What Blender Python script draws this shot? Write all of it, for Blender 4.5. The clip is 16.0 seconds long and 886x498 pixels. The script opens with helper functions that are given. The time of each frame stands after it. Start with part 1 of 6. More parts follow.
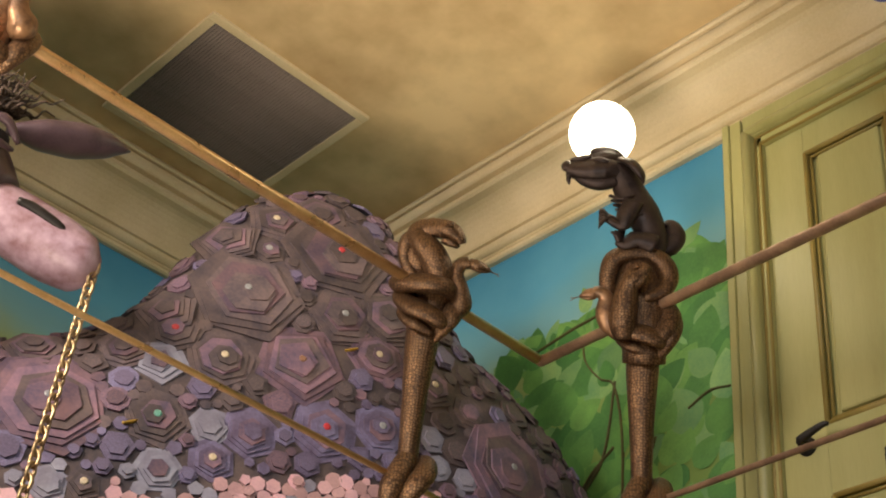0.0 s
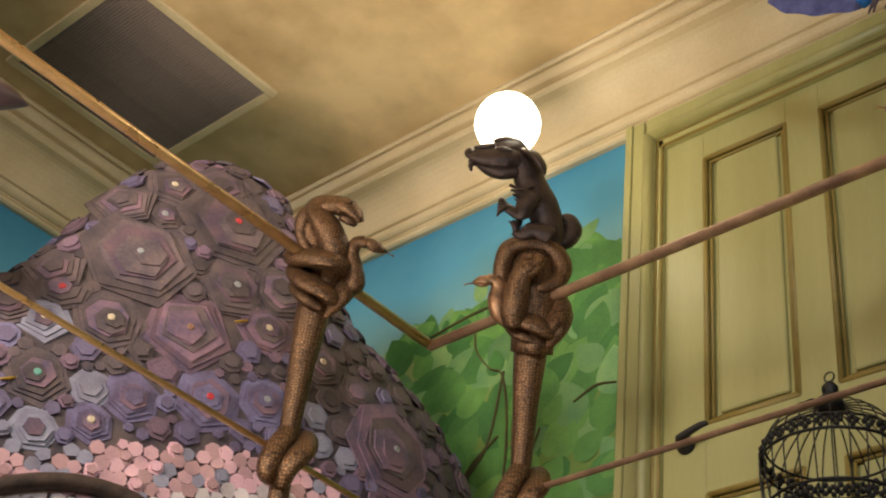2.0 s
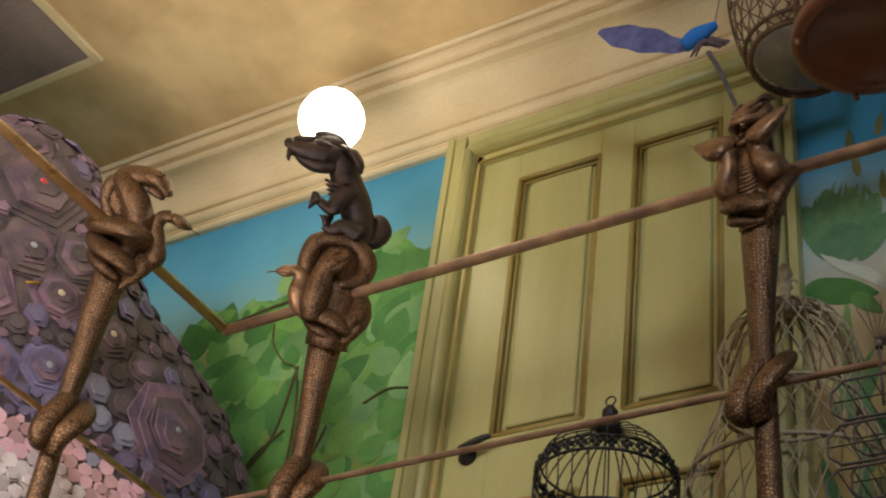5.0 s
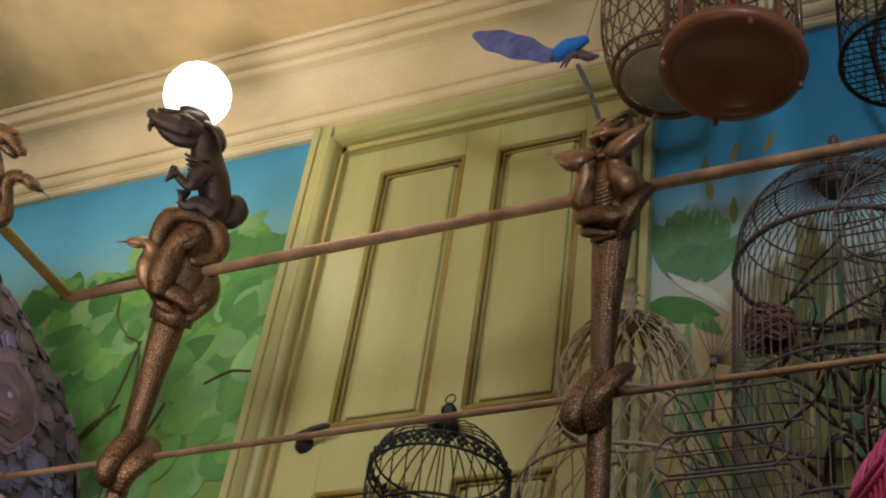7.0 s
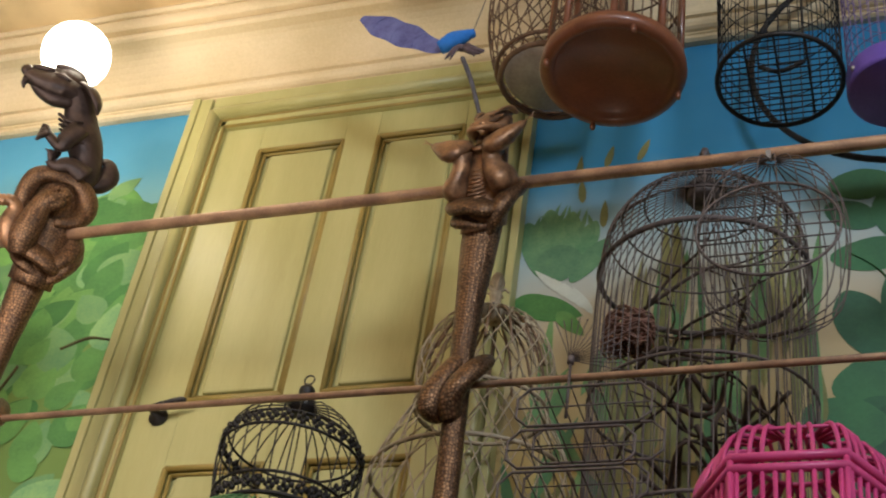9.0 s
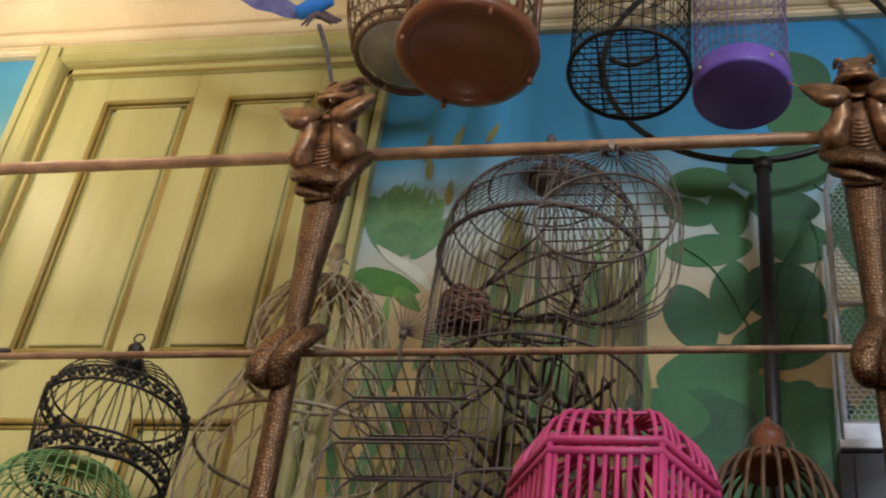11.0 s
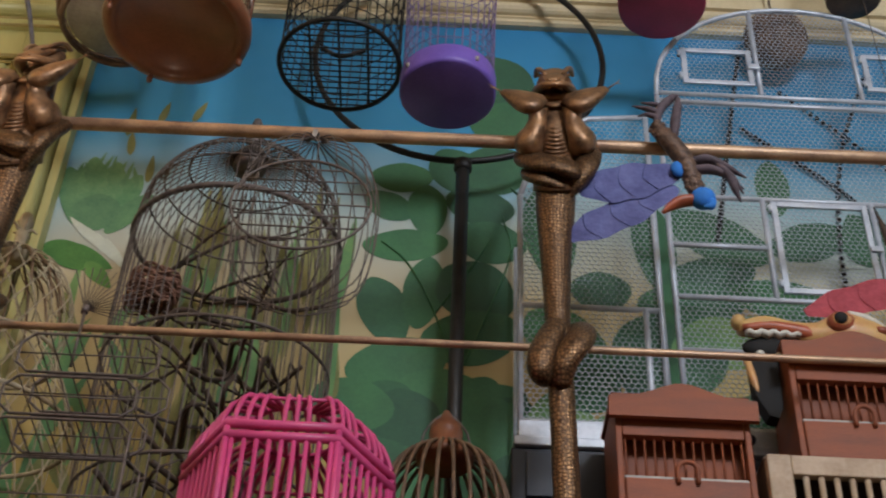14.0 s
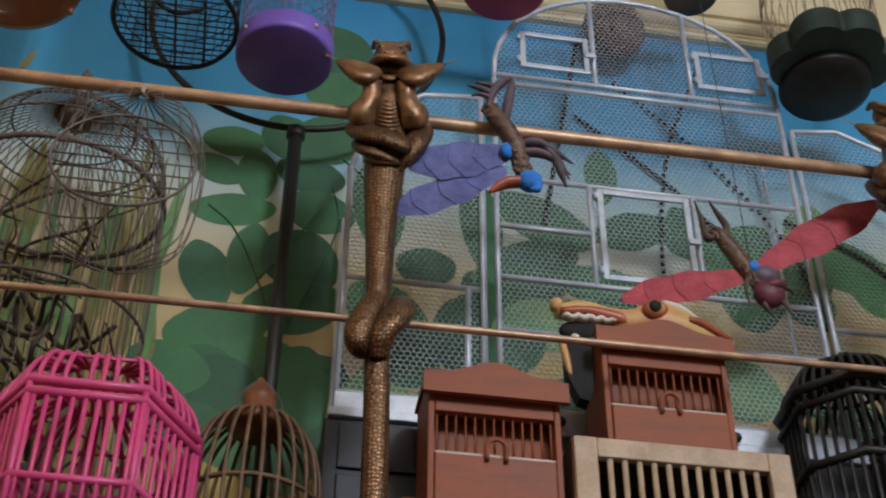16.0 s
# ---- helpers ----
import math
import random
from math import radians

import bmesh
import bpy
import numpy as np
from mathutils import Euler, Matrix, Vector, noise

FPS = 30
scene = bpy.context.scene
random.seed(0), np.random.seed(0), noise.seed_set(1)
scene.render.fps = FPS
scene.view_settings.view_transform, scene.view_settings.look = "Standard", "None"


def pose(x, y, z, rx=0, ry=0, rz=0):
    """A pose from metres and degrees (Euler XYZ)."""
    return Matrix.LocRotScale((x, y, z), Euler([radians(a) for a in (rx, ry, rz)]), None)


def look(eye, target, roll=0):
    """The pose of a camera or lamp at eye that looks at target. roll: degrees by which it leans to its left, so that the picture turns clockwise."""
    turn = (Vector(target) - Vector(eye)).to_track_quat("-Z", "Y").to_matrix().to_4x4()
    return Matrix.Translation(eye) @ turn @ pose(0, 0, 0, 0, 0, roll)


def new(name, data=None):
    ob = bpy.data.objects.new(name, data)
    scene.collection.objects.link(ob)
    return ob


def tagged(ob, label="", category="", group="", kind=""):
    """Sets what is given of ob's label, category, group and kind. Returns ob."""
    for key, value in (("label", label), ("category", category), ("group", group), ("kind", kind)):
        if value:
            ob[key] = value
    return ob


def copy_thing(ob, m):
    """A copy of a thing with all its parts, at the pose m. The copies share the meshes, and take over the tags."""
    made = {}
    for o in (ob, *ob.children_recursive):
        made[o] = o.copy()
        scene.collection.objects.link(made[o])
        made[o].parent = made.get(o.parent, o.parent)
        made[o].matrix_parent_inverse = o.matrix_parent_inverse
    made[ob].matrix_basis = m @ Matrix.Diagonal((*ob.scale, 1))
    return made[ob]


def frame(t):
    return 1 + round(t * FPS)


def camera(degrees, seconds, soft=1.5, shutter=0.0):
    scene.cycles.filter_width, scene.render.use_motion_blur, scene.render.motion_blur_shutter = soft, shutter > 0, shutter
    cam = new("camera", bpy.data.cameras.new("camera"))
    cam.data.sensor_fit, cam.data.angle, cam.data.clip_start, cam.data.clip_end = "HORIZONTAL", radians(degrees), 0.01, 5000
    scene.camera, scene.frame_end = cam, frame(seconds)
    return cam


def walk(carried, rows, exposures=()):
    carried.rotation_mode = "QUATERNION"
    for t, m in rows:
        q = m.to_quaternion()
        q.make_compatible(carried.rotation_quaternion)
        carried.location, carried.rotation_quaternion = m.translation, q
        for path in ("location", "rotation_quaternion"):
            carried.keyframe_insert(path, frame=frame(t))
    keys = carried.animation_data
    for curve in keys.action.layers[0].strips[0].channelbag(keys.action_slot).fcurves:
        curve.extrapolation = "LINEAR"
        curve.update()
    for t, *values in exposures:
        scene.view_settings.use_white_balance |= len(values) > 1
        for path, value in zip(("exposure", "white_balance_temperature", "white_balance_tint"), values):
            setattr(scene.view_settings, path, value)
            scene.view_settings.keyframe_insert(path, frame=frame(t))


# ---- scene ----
cam = camera(34.83, 16.0, soft=2.0, shutter=0.5)
PATH = [
    (0.0, (1.7082, -2.7607, -0.8218), (0.4752, -1.7392, 0.3766), 6.37),
    (0.5, (1.7096, -2.7512, -0.8274), (0.4909, -1.7156, 0.3734), 6.47),
    (1.0, (1.711, -2.7418, -0.833), (0.5133, -1.6824, 0.3683), 6.72),
    (1.5, (1.7124, -2.7323, -0.8386), (0.5392, -1.646, 0.3629), 6.99),
    (2.0, (1.7138, -2.7228, -0.8441), (0.5719, -1.6066, 0.3601), 7.47),
    (2.5, (1.7152, -2.7133, -0.8497), (0.6022, -1.5747, 0.3605), 7.9),
    (3.0, (1.7166, -2.7039, -0.8553), (0.636, -1.5428, 0.363), 8.37),
    (5.5, (1.7267, -2.6711, -0.8755), (0.8414, -1.3887, 0.3783), 8.84),
    (6.0, (1.7291, -2.6665, -0.8785), (0.8925, -1.3563, 0.3798), 8.89),
    (6.5, (1.7316, -2.6618, -0.8815), (0.9331, -1.3345, 0.3836), 9.12),
    (7.0, (1.7341, -2.6572, -0.8845), (0.9753, -1.3132, 0.3874), 9.46),
    (7.5, (1.7365, -2.6526, -0.8876), (1.0138, -1.2938, 0.3897), 9.68),
    (8.0, (1.739, -2.648, -0.8906), (1.0587, -1.271, 0.3905), 9.72),
    (10.5, (1.7613, -2.6333, -0.8964), (1.3056, -1.1726, 0.3916), 9.06),
    (11.0, (1.7658, -2.6303, -0.8975), (1.3704, -1.1507, 0.3888), 8.58),
    (11.5, (1.7702, -2.6274, -0.8987), (1.4298, -1.1356, 0.3892), 8.06),
    (12.0, (1.7747, -2.6244, -0.8999), (1.4931, -1.1259, 0.3944), 7.32),
    (12.5, (1.7829, -2.6229, -0.8998), (1.5596, -1.1198, 0.4007), 6.37),
    (13.0, (1.7911, -2.6213, -0.8996), (1.6448, -1.1127, 0.4052), 5.06),
    (13.5, (1.7993, -2.6198, -0.8995), (1.7242, -1.1095, 0.4094), 3.84),
    (14.0, (1.8075, -2.6182, -0.8994), (1.8106, -1.1042, 0.4074), 2.62),
    (14.5, (1.8157, -2.6167, -0.8993), (1.8743, -1.1001, 0.4032), 1.93),
    (15.0, (1.8239, -2.6152, -0.8991), (1.9426, -1.0969, 0.3973), 1.35),
    (15.5, (1.8321, -2.6136, -0.899), (2.0042, -1.0959, 0.3921), 0.97),
    (16.0, (1.8403, -2.6121, -0.8989), (2.0706, -1.0961, 0.3851), 0.56),
]
EXPOSURES = [(0, -0.25, 6500, 10), (2, -0.14, 6350, 10), (3, -0.26, 6300, 10), (6, -0.2, 6000, 10), (7.2, -0.08, 5950, 10), (8, 0.2, 5950, 11), (10.5, 0.52, 6250, 13), (13, 0.54, 6350, 13), (16, 0.56, 6350, 13)]
walk(cam, [(t, look(eye, target, roll)) for t, eye, target, roll in PATH], EXPOSURES)

# ---- light ----
world = bpy.data.worlds.new("hall_world")
scene.world = world
world.use_nodes = True
world.node_tree.nodes["Background"].inputs[0].default_value = (0.9, 0.85, 0.8, 1)
world.node_tree.nodes["Background"].inputs[1].default_value = 0.0


ZC_HALL = 2.55


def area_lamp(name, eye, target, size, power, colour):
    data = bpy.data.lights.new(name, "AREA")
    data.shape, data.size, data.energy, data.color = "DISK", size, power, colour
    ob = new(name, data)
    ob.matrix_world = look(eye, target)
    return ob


# two hall lamps supposed behind the visitor, out of view, turned at the gallery
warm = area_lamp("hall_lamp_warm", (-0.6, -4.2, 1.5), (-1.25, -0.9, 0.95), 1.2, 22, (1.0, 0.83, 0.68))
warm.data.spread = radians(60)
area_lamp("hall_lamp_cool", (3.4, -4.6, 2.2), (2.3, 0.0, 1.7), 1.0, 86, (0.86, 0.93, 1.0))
# added soft fill with no known fitting, lifts the gallery's dark tones
area_lamp("hall_fill_light", (1.4, -4.2, ZC_HALL), (1.4, -4.0, -2.0), 2.4, 44, (1.0, 0.96, 0.92))
# an uplight low in the hall, turned at the ceiling before the door
upl = area_lamp("hall_uplight", (0.8, -3.3, -2.2), (-0.75, -1.85, 2.58), 1.5, 36, (1.0, 0.82, 0.62))
upl.data.spread = radians(54)


# ---- materials ----
def material(name, colour, rough=0.6, metal=0.0, dark=None, scale=20.0, amount=0.5, bump=0.15, fine=120.0, island=0.0, coat=0.0, streak=None):
    """Base colour broken up at two scales, with fine relief."""
    m = bpy.data.materials.new(name)
    m.use_nodes = True
    nt = m.node_tree
    n, l = nt.nodes, nt.links
    b = n["Principled BSDF"]
    tc = n.new("ShaderNodeTexCoord")
    src = tc.outputs["Object"]
    if streak:
        mp = n.new("ShaderNodeMapping")
        mp.inputs["Scale"].default_value = streak
        l.new(src, mp.inputs[0])
        src = mp.outputs[0]
    n1, n2 = n.new("ShaderNodeTexNoise"), n.new("ShaderNodeTexNoise")
    n1.inputs["Scale"].default_value, n1.inputs["Detail"].default_value = scale, 6
    n2.inputs["Scale"].default_value, n2.inputs["Detail"].default_value = fine, 3
    l.new(src, n1.inputs["Vector"])
    l.new(src, n2.inputs["Vector"])
    mul = n.new("ShaderNodeMath")
    mul.operation = "MULTIPLY_ADD"
    l.new(n2.outputs[0], mul.inputs[0])
    mul.inputs[1].default_value = 0.35
    l.new(n1.outputs[0], mul.inputs[2])
    ramp = n.new("ShaderNodeValToRGB")
    ramp.color_ramp.elements[0].position, ramp.color_ramp.elements[1].position = 0.45, 0.85
    d = dark or tuple(c * (1 - amount) for c in colour)
    ramp.color_ramp.elements[0].color, ramp.color_ramp.elements[1].color = (*d, 1), (*colour, 1)
    l.new(mul.outputs[0], ramp.inputs[0])
    out = ramp.outputs[0]
    if island:
        g, h = n.new("ShaderNodeNewGeometry"), n.new("ShaderNodeHueSaturation")
        oi = n.new("ShaderNodeObjectInfo")
        ad = n.new("ShaderNodeMath")
        ad.operation = "ADD"
        l.new(g.outputs["Random Per Island"], ad.inputs[0])
        l.new(oi.outputs["Random"], ad.inputs[1])
        fr = n.new("ShaderNodeMath")
        fr.operation = "FRACT"
        l.new(ad.outputs[0], fr.inputs[0])
        mr = n.new("ShaderNodeMapRange")
        mr.inputs["To Min"].default_value, mr.inputs["To Max"].default_value = 1 - island, 1 + island
        l.new(fr.outputs[0], mr.inputs[0])
        mh = n.new("ShaderNodeMapRange")
        mh.inputs["To Min"].default_value, mh.inputs["To Max"].default_value = 0.5 + island * 0.06, 0.5 - island * 0.06
        l.new(fr.outputs[0], mh.inputs[0])
        l.new(mh.outputs[0], h.inputs["Hue"])
        l.new(mr.outputs[0], h.inputs["Value"])
        l.new(out, h.inputs["Color"])
        out = h.outputs[0]
    l.new(out, b.inputs["Base Color"])
    rr = n.new("ShaderNodeMapRange")
    rr.inputs["To Min"].default_value, rr.inputs["To Max"].default_value = max(0.05, rough - 0.12), min(1, rough + 0.12)
    l.new(n1.outputs[0], rr.inputs[0])
    l.new(rr.outputs[0], b.inputs["Roughness"])
    b.inputs["Metallic"].default_value = metal
    b.inputs["Coat Weight"].default_value = coat
    if bump:
        bp = n.new("ShaderNodeBump")
        bp.inputs["Strength"].default_value, bp.inputs["Distance"].default_value = bump, 0.004
        l.new(mul.outputs[0], bp.inputs["Height"])
        l.new(bp.outputs[0], b.inputs["Normal"])
    return m


def scaled_bronze(name, colour, dark, scale):
    """Cast bronze covered with small raised scales, darker in the gaps and lighter on the tops."""
    m = material(name, colour, 0.42, 0.72, dark=tuple(0.45 * c for c in colour), scale=8.0, bump=0.2, fine=70)
    nt = m.node_tree
    n, l = nt.nodes, nt.links
    b = n["Principled BSDF"]
    tc = n.new("ShaderNodeTexCoord")
    v = n.new("ShaderNodeTexVoronoi")
    v.feature = "DISTANCE_TO_EDGE"
    v.inputs["Scale"].default_value = scale
    v.inputs["Randomness"].default_value = 0.55
    l.new(tc.outputs["Object"], v.inputs["Vector"])
    mr = n.new("ShaderNodeMapRange")
    mr.inputs["From Max"].default_value = 0.28
    l.new(v.outputs["Distance"], mr.inputs[0])
    mix = n.new("ShaderNodeMix")
    mix.data_type = "RGBA"
    mix.inputs[6].default_value = (*dark, 1)
    l.new(mr.outputs[0], mix.inputs[0])
    l.new(b.inputs["Base Color"].links[0].from_socket, mix.inputs[7])
    l.new(mix.outputs[2], b.inputs["Base Color"])
    bp = n.new("ShaderNodeBump")
    bp.inputs["Strength"].default_value, bp.inputs["Distance"].default_value = 0.34, 0.003
    l.new(mr.outputs[0], bp.inputs["Height"])
    l.new(b.inputs["Normal"].links[0].from_socket, bp.inputs["Normal"])
    l.new(bp.outputs[0], b.inputs["Normal"])
    return m


def mural_material(name, stops, low, high):
    """A painted wall whose sky fades with height, in uneven brushwork."""
    m = material(name, (0.5, 0.5, 0.5), 0.75, bump=0.1)
    nt = m.node_tree
    n, l = nt.nodes, nt.links
    tc, sep = n.new("ShaderNodeTexCoord"), n.new("ShaderNodeSeparateXYZ")
    l.new(tc.outputs["Object"], sep.inputs[0])
    no = n.new("ShaderNodeTexNoise")
    no.inputs["Scale"].default_value, no.inputs["Detail"].default_value = 3.0, 8
    l.new(tc.outputs["Object"], no.inputs["Vector"])
    mr = n.new("ShaderNodeMapRange")
    mr.inputs["From Min"].default_value, mr.inputs["From Max"].default_value = low, high
    ma = n.new("ShaderNodeMath")
    ma.operation = "MULTIPLY_ADD"
    ma.inputs[1].default_value = 0.35
    l.new(no.outputs[0], ma.inputs[0])
    l.new(sep.outputs[2], ma.inputs[2])
    l.new(ma.outputs[0], mr.inputs[0])
    ramp = n.new("ShaderNodeValToRGB")
    cr = ramp.color_ramp
    while len(cr.elements) < len(stops):
        cr.elements.new(0.5)
    for e, (pos, col) in zip(cr.elements, stops):
        e.position, e.color = pos, (*col, 1)
    l.new(mr.outputs[0], ramp.inputs[0])
    l.new(ramp.outputs[0], n["Principled BSDF"].inputs["Base Color"])
    return m


SKY_LEFT = mural_material("mural_sky_west", [(0.0, (0.10, 0.18, 0.035)), (0.5, (0.15, 0.24, 0.05)), (0.66, (0.27, 0.34, 0.12)), (0.74, (0.17, 0.36, 0.38)), (0.86, (0.09, 0.33, 0.48)), (1.0, (0.045, 0.24, 0.40))], 0.6, 2.45)
SKY_RIGHT = mural_material("mural_sky_east", [(0.0, (0.22, 0.17, 0.03)), (0.3, (0.46, 0.34, 0.10)), (0.52, (0.56, 0.46, 0.27)), (0.66, (0.35, 0.52, 0.56)), (0.78, (0.05, 0.30, 0.52)), (1.0, (0.02, 0.20, 0.42))], 0.3, 2.45)
CEILING = material("ceiling_plaster", (0.75, 0.57, 0.31), 0.7, dark=(0.38, 0.25, 0.11), scale=1.3, bump=0.05, fine=9)
CORNICE = material("cornice_plaster", (0.72, 0.60, 0.38), 0.6, dark=(0.56, 0.45, 0.25), scale=3.0, bump=0.06)
DOOR_GREEN = material("door_paint", (0.42, 0.40, 0.165), 0.40, dark=(0.345, 0.325, 0.12), scale=2.0, bump=0.06, fine=40, streak=(5, 5, 0.5))
# mouldings and inner beads take a darker ochre than the leaf
DOOR_GROOVE = material("door_moulding_ochre", (0.32, 0.23, 0.055), 0.5, dark=(0.22, 0.17, 0.04), scale=14.0, bump=0.1)
PLASTER = material("hall_plaster", (0.55, 0.48, 0.38), 0.8, scale=2.0, amount=0.25, bump=0.08)
FLOORING = material("floor_boards", (0.20, 0.12, 0.06), 0.5, scale=8.0, streak=(1, 8, 1))
BRONZE = scaled_bronze("aged_bronze", (0.36, 0.205, 0.10), (0.055, 0.032, 0.021), 122.0)
BRONZE_SMOOTH = material("worn_bronze", (0.40, 0.225, 0.115), 0.42, 0.6, dark=(0.085, 0.048, 0.032), scale=26.0, bump=0.55, fine=120)
BRONZE_PLAIN = material("rail_bronze", (0.60, 0.40, 0.25), 0.46, 0.45, dark=(0.30, 0.185, 0.13), scale=16.0, bump=0.1, fine=200)
# lit copy of the rail bronze, the warm light on the side run as colour
BRONZE_LIT = material("rail_bronze_lit", (0.84, 0.56, 0.27), 0.30, 0.65, dark=(0.58, 0.35, 0.15), scale=14.0, bump=0.08, fine=200)
DARK_BRONZE = material("dark_bronze", (0.060, 0.040, 0.034), 0.5, 0.5, dark=(0.022, 0.015, 0.013), scale=26.0, bump=0.8, fine=110)
GREEN_LEAF = material("mural_leaf_paint", (0.095, 0.26, 0.055), 0.7, dark=(0.05, 0.16, 0.035), scale=10.0, bump=0.1, island=0.35)
DARK_LEAF = material("mural_dark_leaf_paint", (0.052, 0.165, 0.075), 0.7, dark=(0.034, 0.11, 0.055), scale=7.0, bump=0.1, island=0.28)
PALE_LEAF = material("mural_pale_leaf_paint", (0.18, 0.33, 0.11), 0.7, dark=(0.08, 0.22, 0.09), scale=9.0, bump=0.1, island=0.3)
PAINT_WHITE = material("mural_white_paint", (0.62, 0.66, 0.55), 0.75, scale=10.0, amount=0.2)
PAINT_STEM = material("mural_stem_paint", (0.10, 0.09, 0.03), 0.75, scale=10.0)
BLACK_METAL = material("black_iron", (0.03, 0.027, 0.025), 0.5, 0.4, scale=30.0, bump=0.25)


def glow(name, colour, strength):
    m = bpy.data.materials.new(name)
    m.use_nodes = True
    b = m.node_tree.nodes["Principled BSDF"]
    b.inputs["Base Color"].default_value = (0.9, 0.9, 0.9, 1)
    b.inputs["Emission Color"].default_value = (*colour, 1)
    b.inputs["Emission Strength"].default_value = strength
    return m


GLOBE = glow("opal_globe_lit", (1.0, 0.86, 0.62), 13.0)


# ---- mesh building ----
class Shape:
    """Collects tubes, turned forms, boxes and plates, and makes one mesh of them."""

    def __init__(self):
        self.v, self.f, self.m, self.s = [], [], [], []

    def add(self, verts, faces, mat=0, smooth=True):
        o = len(self.v)
        self.v += [tuple(map(float, p)) for p in verts]
        self.f += [tuple(i + o for i in f) for f in faces]
        self.m += [mat] * len(faces)
        self.s += [smooth] * len(faces)
        return self

    def tube(self, pts, r, n=8, closed=False, mat=0, flat=1.0, caps=True):
        P = np.array(pts, float)
        k = len(P)
        R = np.full(k, r, float) if np.isscalar(r) else np.interp(np.linspace(0, 1, k), np.linspace(0, 1, len(r)), r)
        T = np.roll(P, -1, 0) - np.roll(P, 1, 0)
        if not closed:
            T[0], T[-1] = P[1] - P[0], P[-1] - P[-2]
        T /= np.linalg.norm(T, axis=1)[:, None] + 1e-12
        up = np.array([0, 0, 1.0]) if abs(T[0][2]) < 0.9 else np.array([1.0, 0, 0])
        N = np.cross(T[0], up)
        N /= np.linalg.norm(N)
        verts = []
        a = np.arange(n) * 2 * np.pi / n
        for i in range(k):
            N = N - T[i] * (N @ T[i])
            N /= np.linalg.norm(N) + 1e-12
            B = np.cross(T[i], N)
            verts += list(P[i] + R[i] * (np.cos(a)[:, None] * N + flat * np.sin(a)[:, None] * B))
        faces = []
        for i in range(k if closed else k - 1):
            j = (i + 1) % k
            faces += [(i * n + q, i * n + (q + 1) % n, j * n + (q + 1) % n, j * n + q) for q in range(n)]
        if not closed and caps:
            faces += [tuple(range(n))[::-1], tuple((k - 1) * n + q for q in range(n))]
        return self.add(verts, faces, mat)

    def ring(self, c, r, t, n=32, mat=0, axis="z", m=6, ry=None):
        a = np.arange(n) * 2 * np.pi / n
        q = r if ry is None else ry
        e = {"z": (np.cos(a) * r, np.sin(a) * q, 0 * a), "y": (np.cos(a) * r, 0 * a, np.sin(a) * q), "x": (0 * a, np.cos(a) * r, np.sin(a) * q)}[axis]
        return self.tube(np.stack(e, -1) + np.array(c), t, m, True, mat)

    def lathe(self, prof, n=24, mat=0, c=(0, 0, 0)):
        a = np.arange(n) * 2 * np.pi / n
        verts = [(c[0] + r * np.cos(t), c[1] + r * np.sin(t), c[2] + z) for r, z in prof for t in a]
        faces = [(i * n + q, i * n + (q + 1) % n, (i + 1) * n + (q + 1) % n, (i + 1) * n + q) for i in range(len(prof) - 1) for q in range(n)]
        faces += [tuple(range(n))[::-1], tuple((len(prof) - 1) * n + q for q in range(n))]
        return self.add(verts, faces, mat)

    def box(self, lo, hi, mat=0, bevel=0.0):
        (x0, y0, z0), (x1, y1, z1) = lo, hi
        b = min(bevel, (x1 - x0) / 3, (y1 - y0) / 3, (z1 - z0) / 3)
        if b <= 0:
            v = [(x, y, z) for z in (z0, z1) for y in (y0, y1) for x in (x0, x1)]
            return self.add(v, [(0, 2, 3, 1), (4, 5, 7, 6), (0, 1, 5, 4), (2, 6, 7, 3), (0, 4, 6, 2), (1, 3, 7, 5)], mat, False)
        bm = bmesh.new()
        bmesh.ops.create_cube(bm, size=1, matrix=Matrix.LocRotScale(((x0 + x1) / 2, (y0 + y1) / 2, (z0 + z1) / 2), None, (x1 - x0, y1 - y0, z1 - z0)))
        bmesh.ops.bevel(bm, geom=bm.edges[:], offset=b, segments=2, affect="EDGES", profile=0.5)
        bm.verts.index_update()
        self.add([x.co[:] for x in bm.verts], [[q.index for q in x.verts] for x in bm.faces], mat, False)
        bm.free()
        return self

    def ball(self, c, r, mat=0, n=16, m=10):
        rx, ry, rz = (r, r, r) if np.isscalar(r) else r
        th = np.linspace(0.02, np.pi - 0.02, m)
        a = np.arange(n) * 2 * np.pi / n
        verts = [(c[0] + rx * np.sin(t) * np.cos(q), c[1] + ry * np.sin(t) * np.sin(q), c[2] - rz * np.cos(t)) for t in th for q in a]
        faces = [(i * n + q, i * n + (q + 1) % n, (i + 1) * n + (q + 1) % n, (i + 1) * n + q) for i in range(m - 1) for q in range(n)]
        faces += [tuple(range(n))[::-1], tuple((m - 1) * n + q for q in range(n))]
        return self.add(verts, faces, mat)

    def plate(self, outline, o, ax, ay, thick=0.0, mat=0):
        """A flat outline of (a, b) at o along ax and ay, with thickness along their cross product."""
        o, ax, ay = (np.array(q, float) for q in (o, ax, ay))
        nz = np.cross(ax, ay)
        nz /= np.linalg.norm(nz)
        k = len(outline)
        top = [o + ax * a + ay * b + nz * thick for a, b in outline]
        if not thick:
            return self.add(top, [tuple(range(k))], mat, False)
        low = [o + ax * a + ay * b for a, b in outline]
        return self.add(top + low, [tuple(range(k)), tuple(range(2 * k - 1, k - 1, -1))] + [(q, k + q, k + (q + 1) % k, (q + 1) % k) for q in range(k)], mat, False)

    def mesh(self, name, mats):
        me = bpy.data.meshes.new(name)
        me.from_pydata(self.v, [], self.f)
        for x in mats if isinstance(mats, (list, tuple)) else [mats]:
            me.materials.append(x)
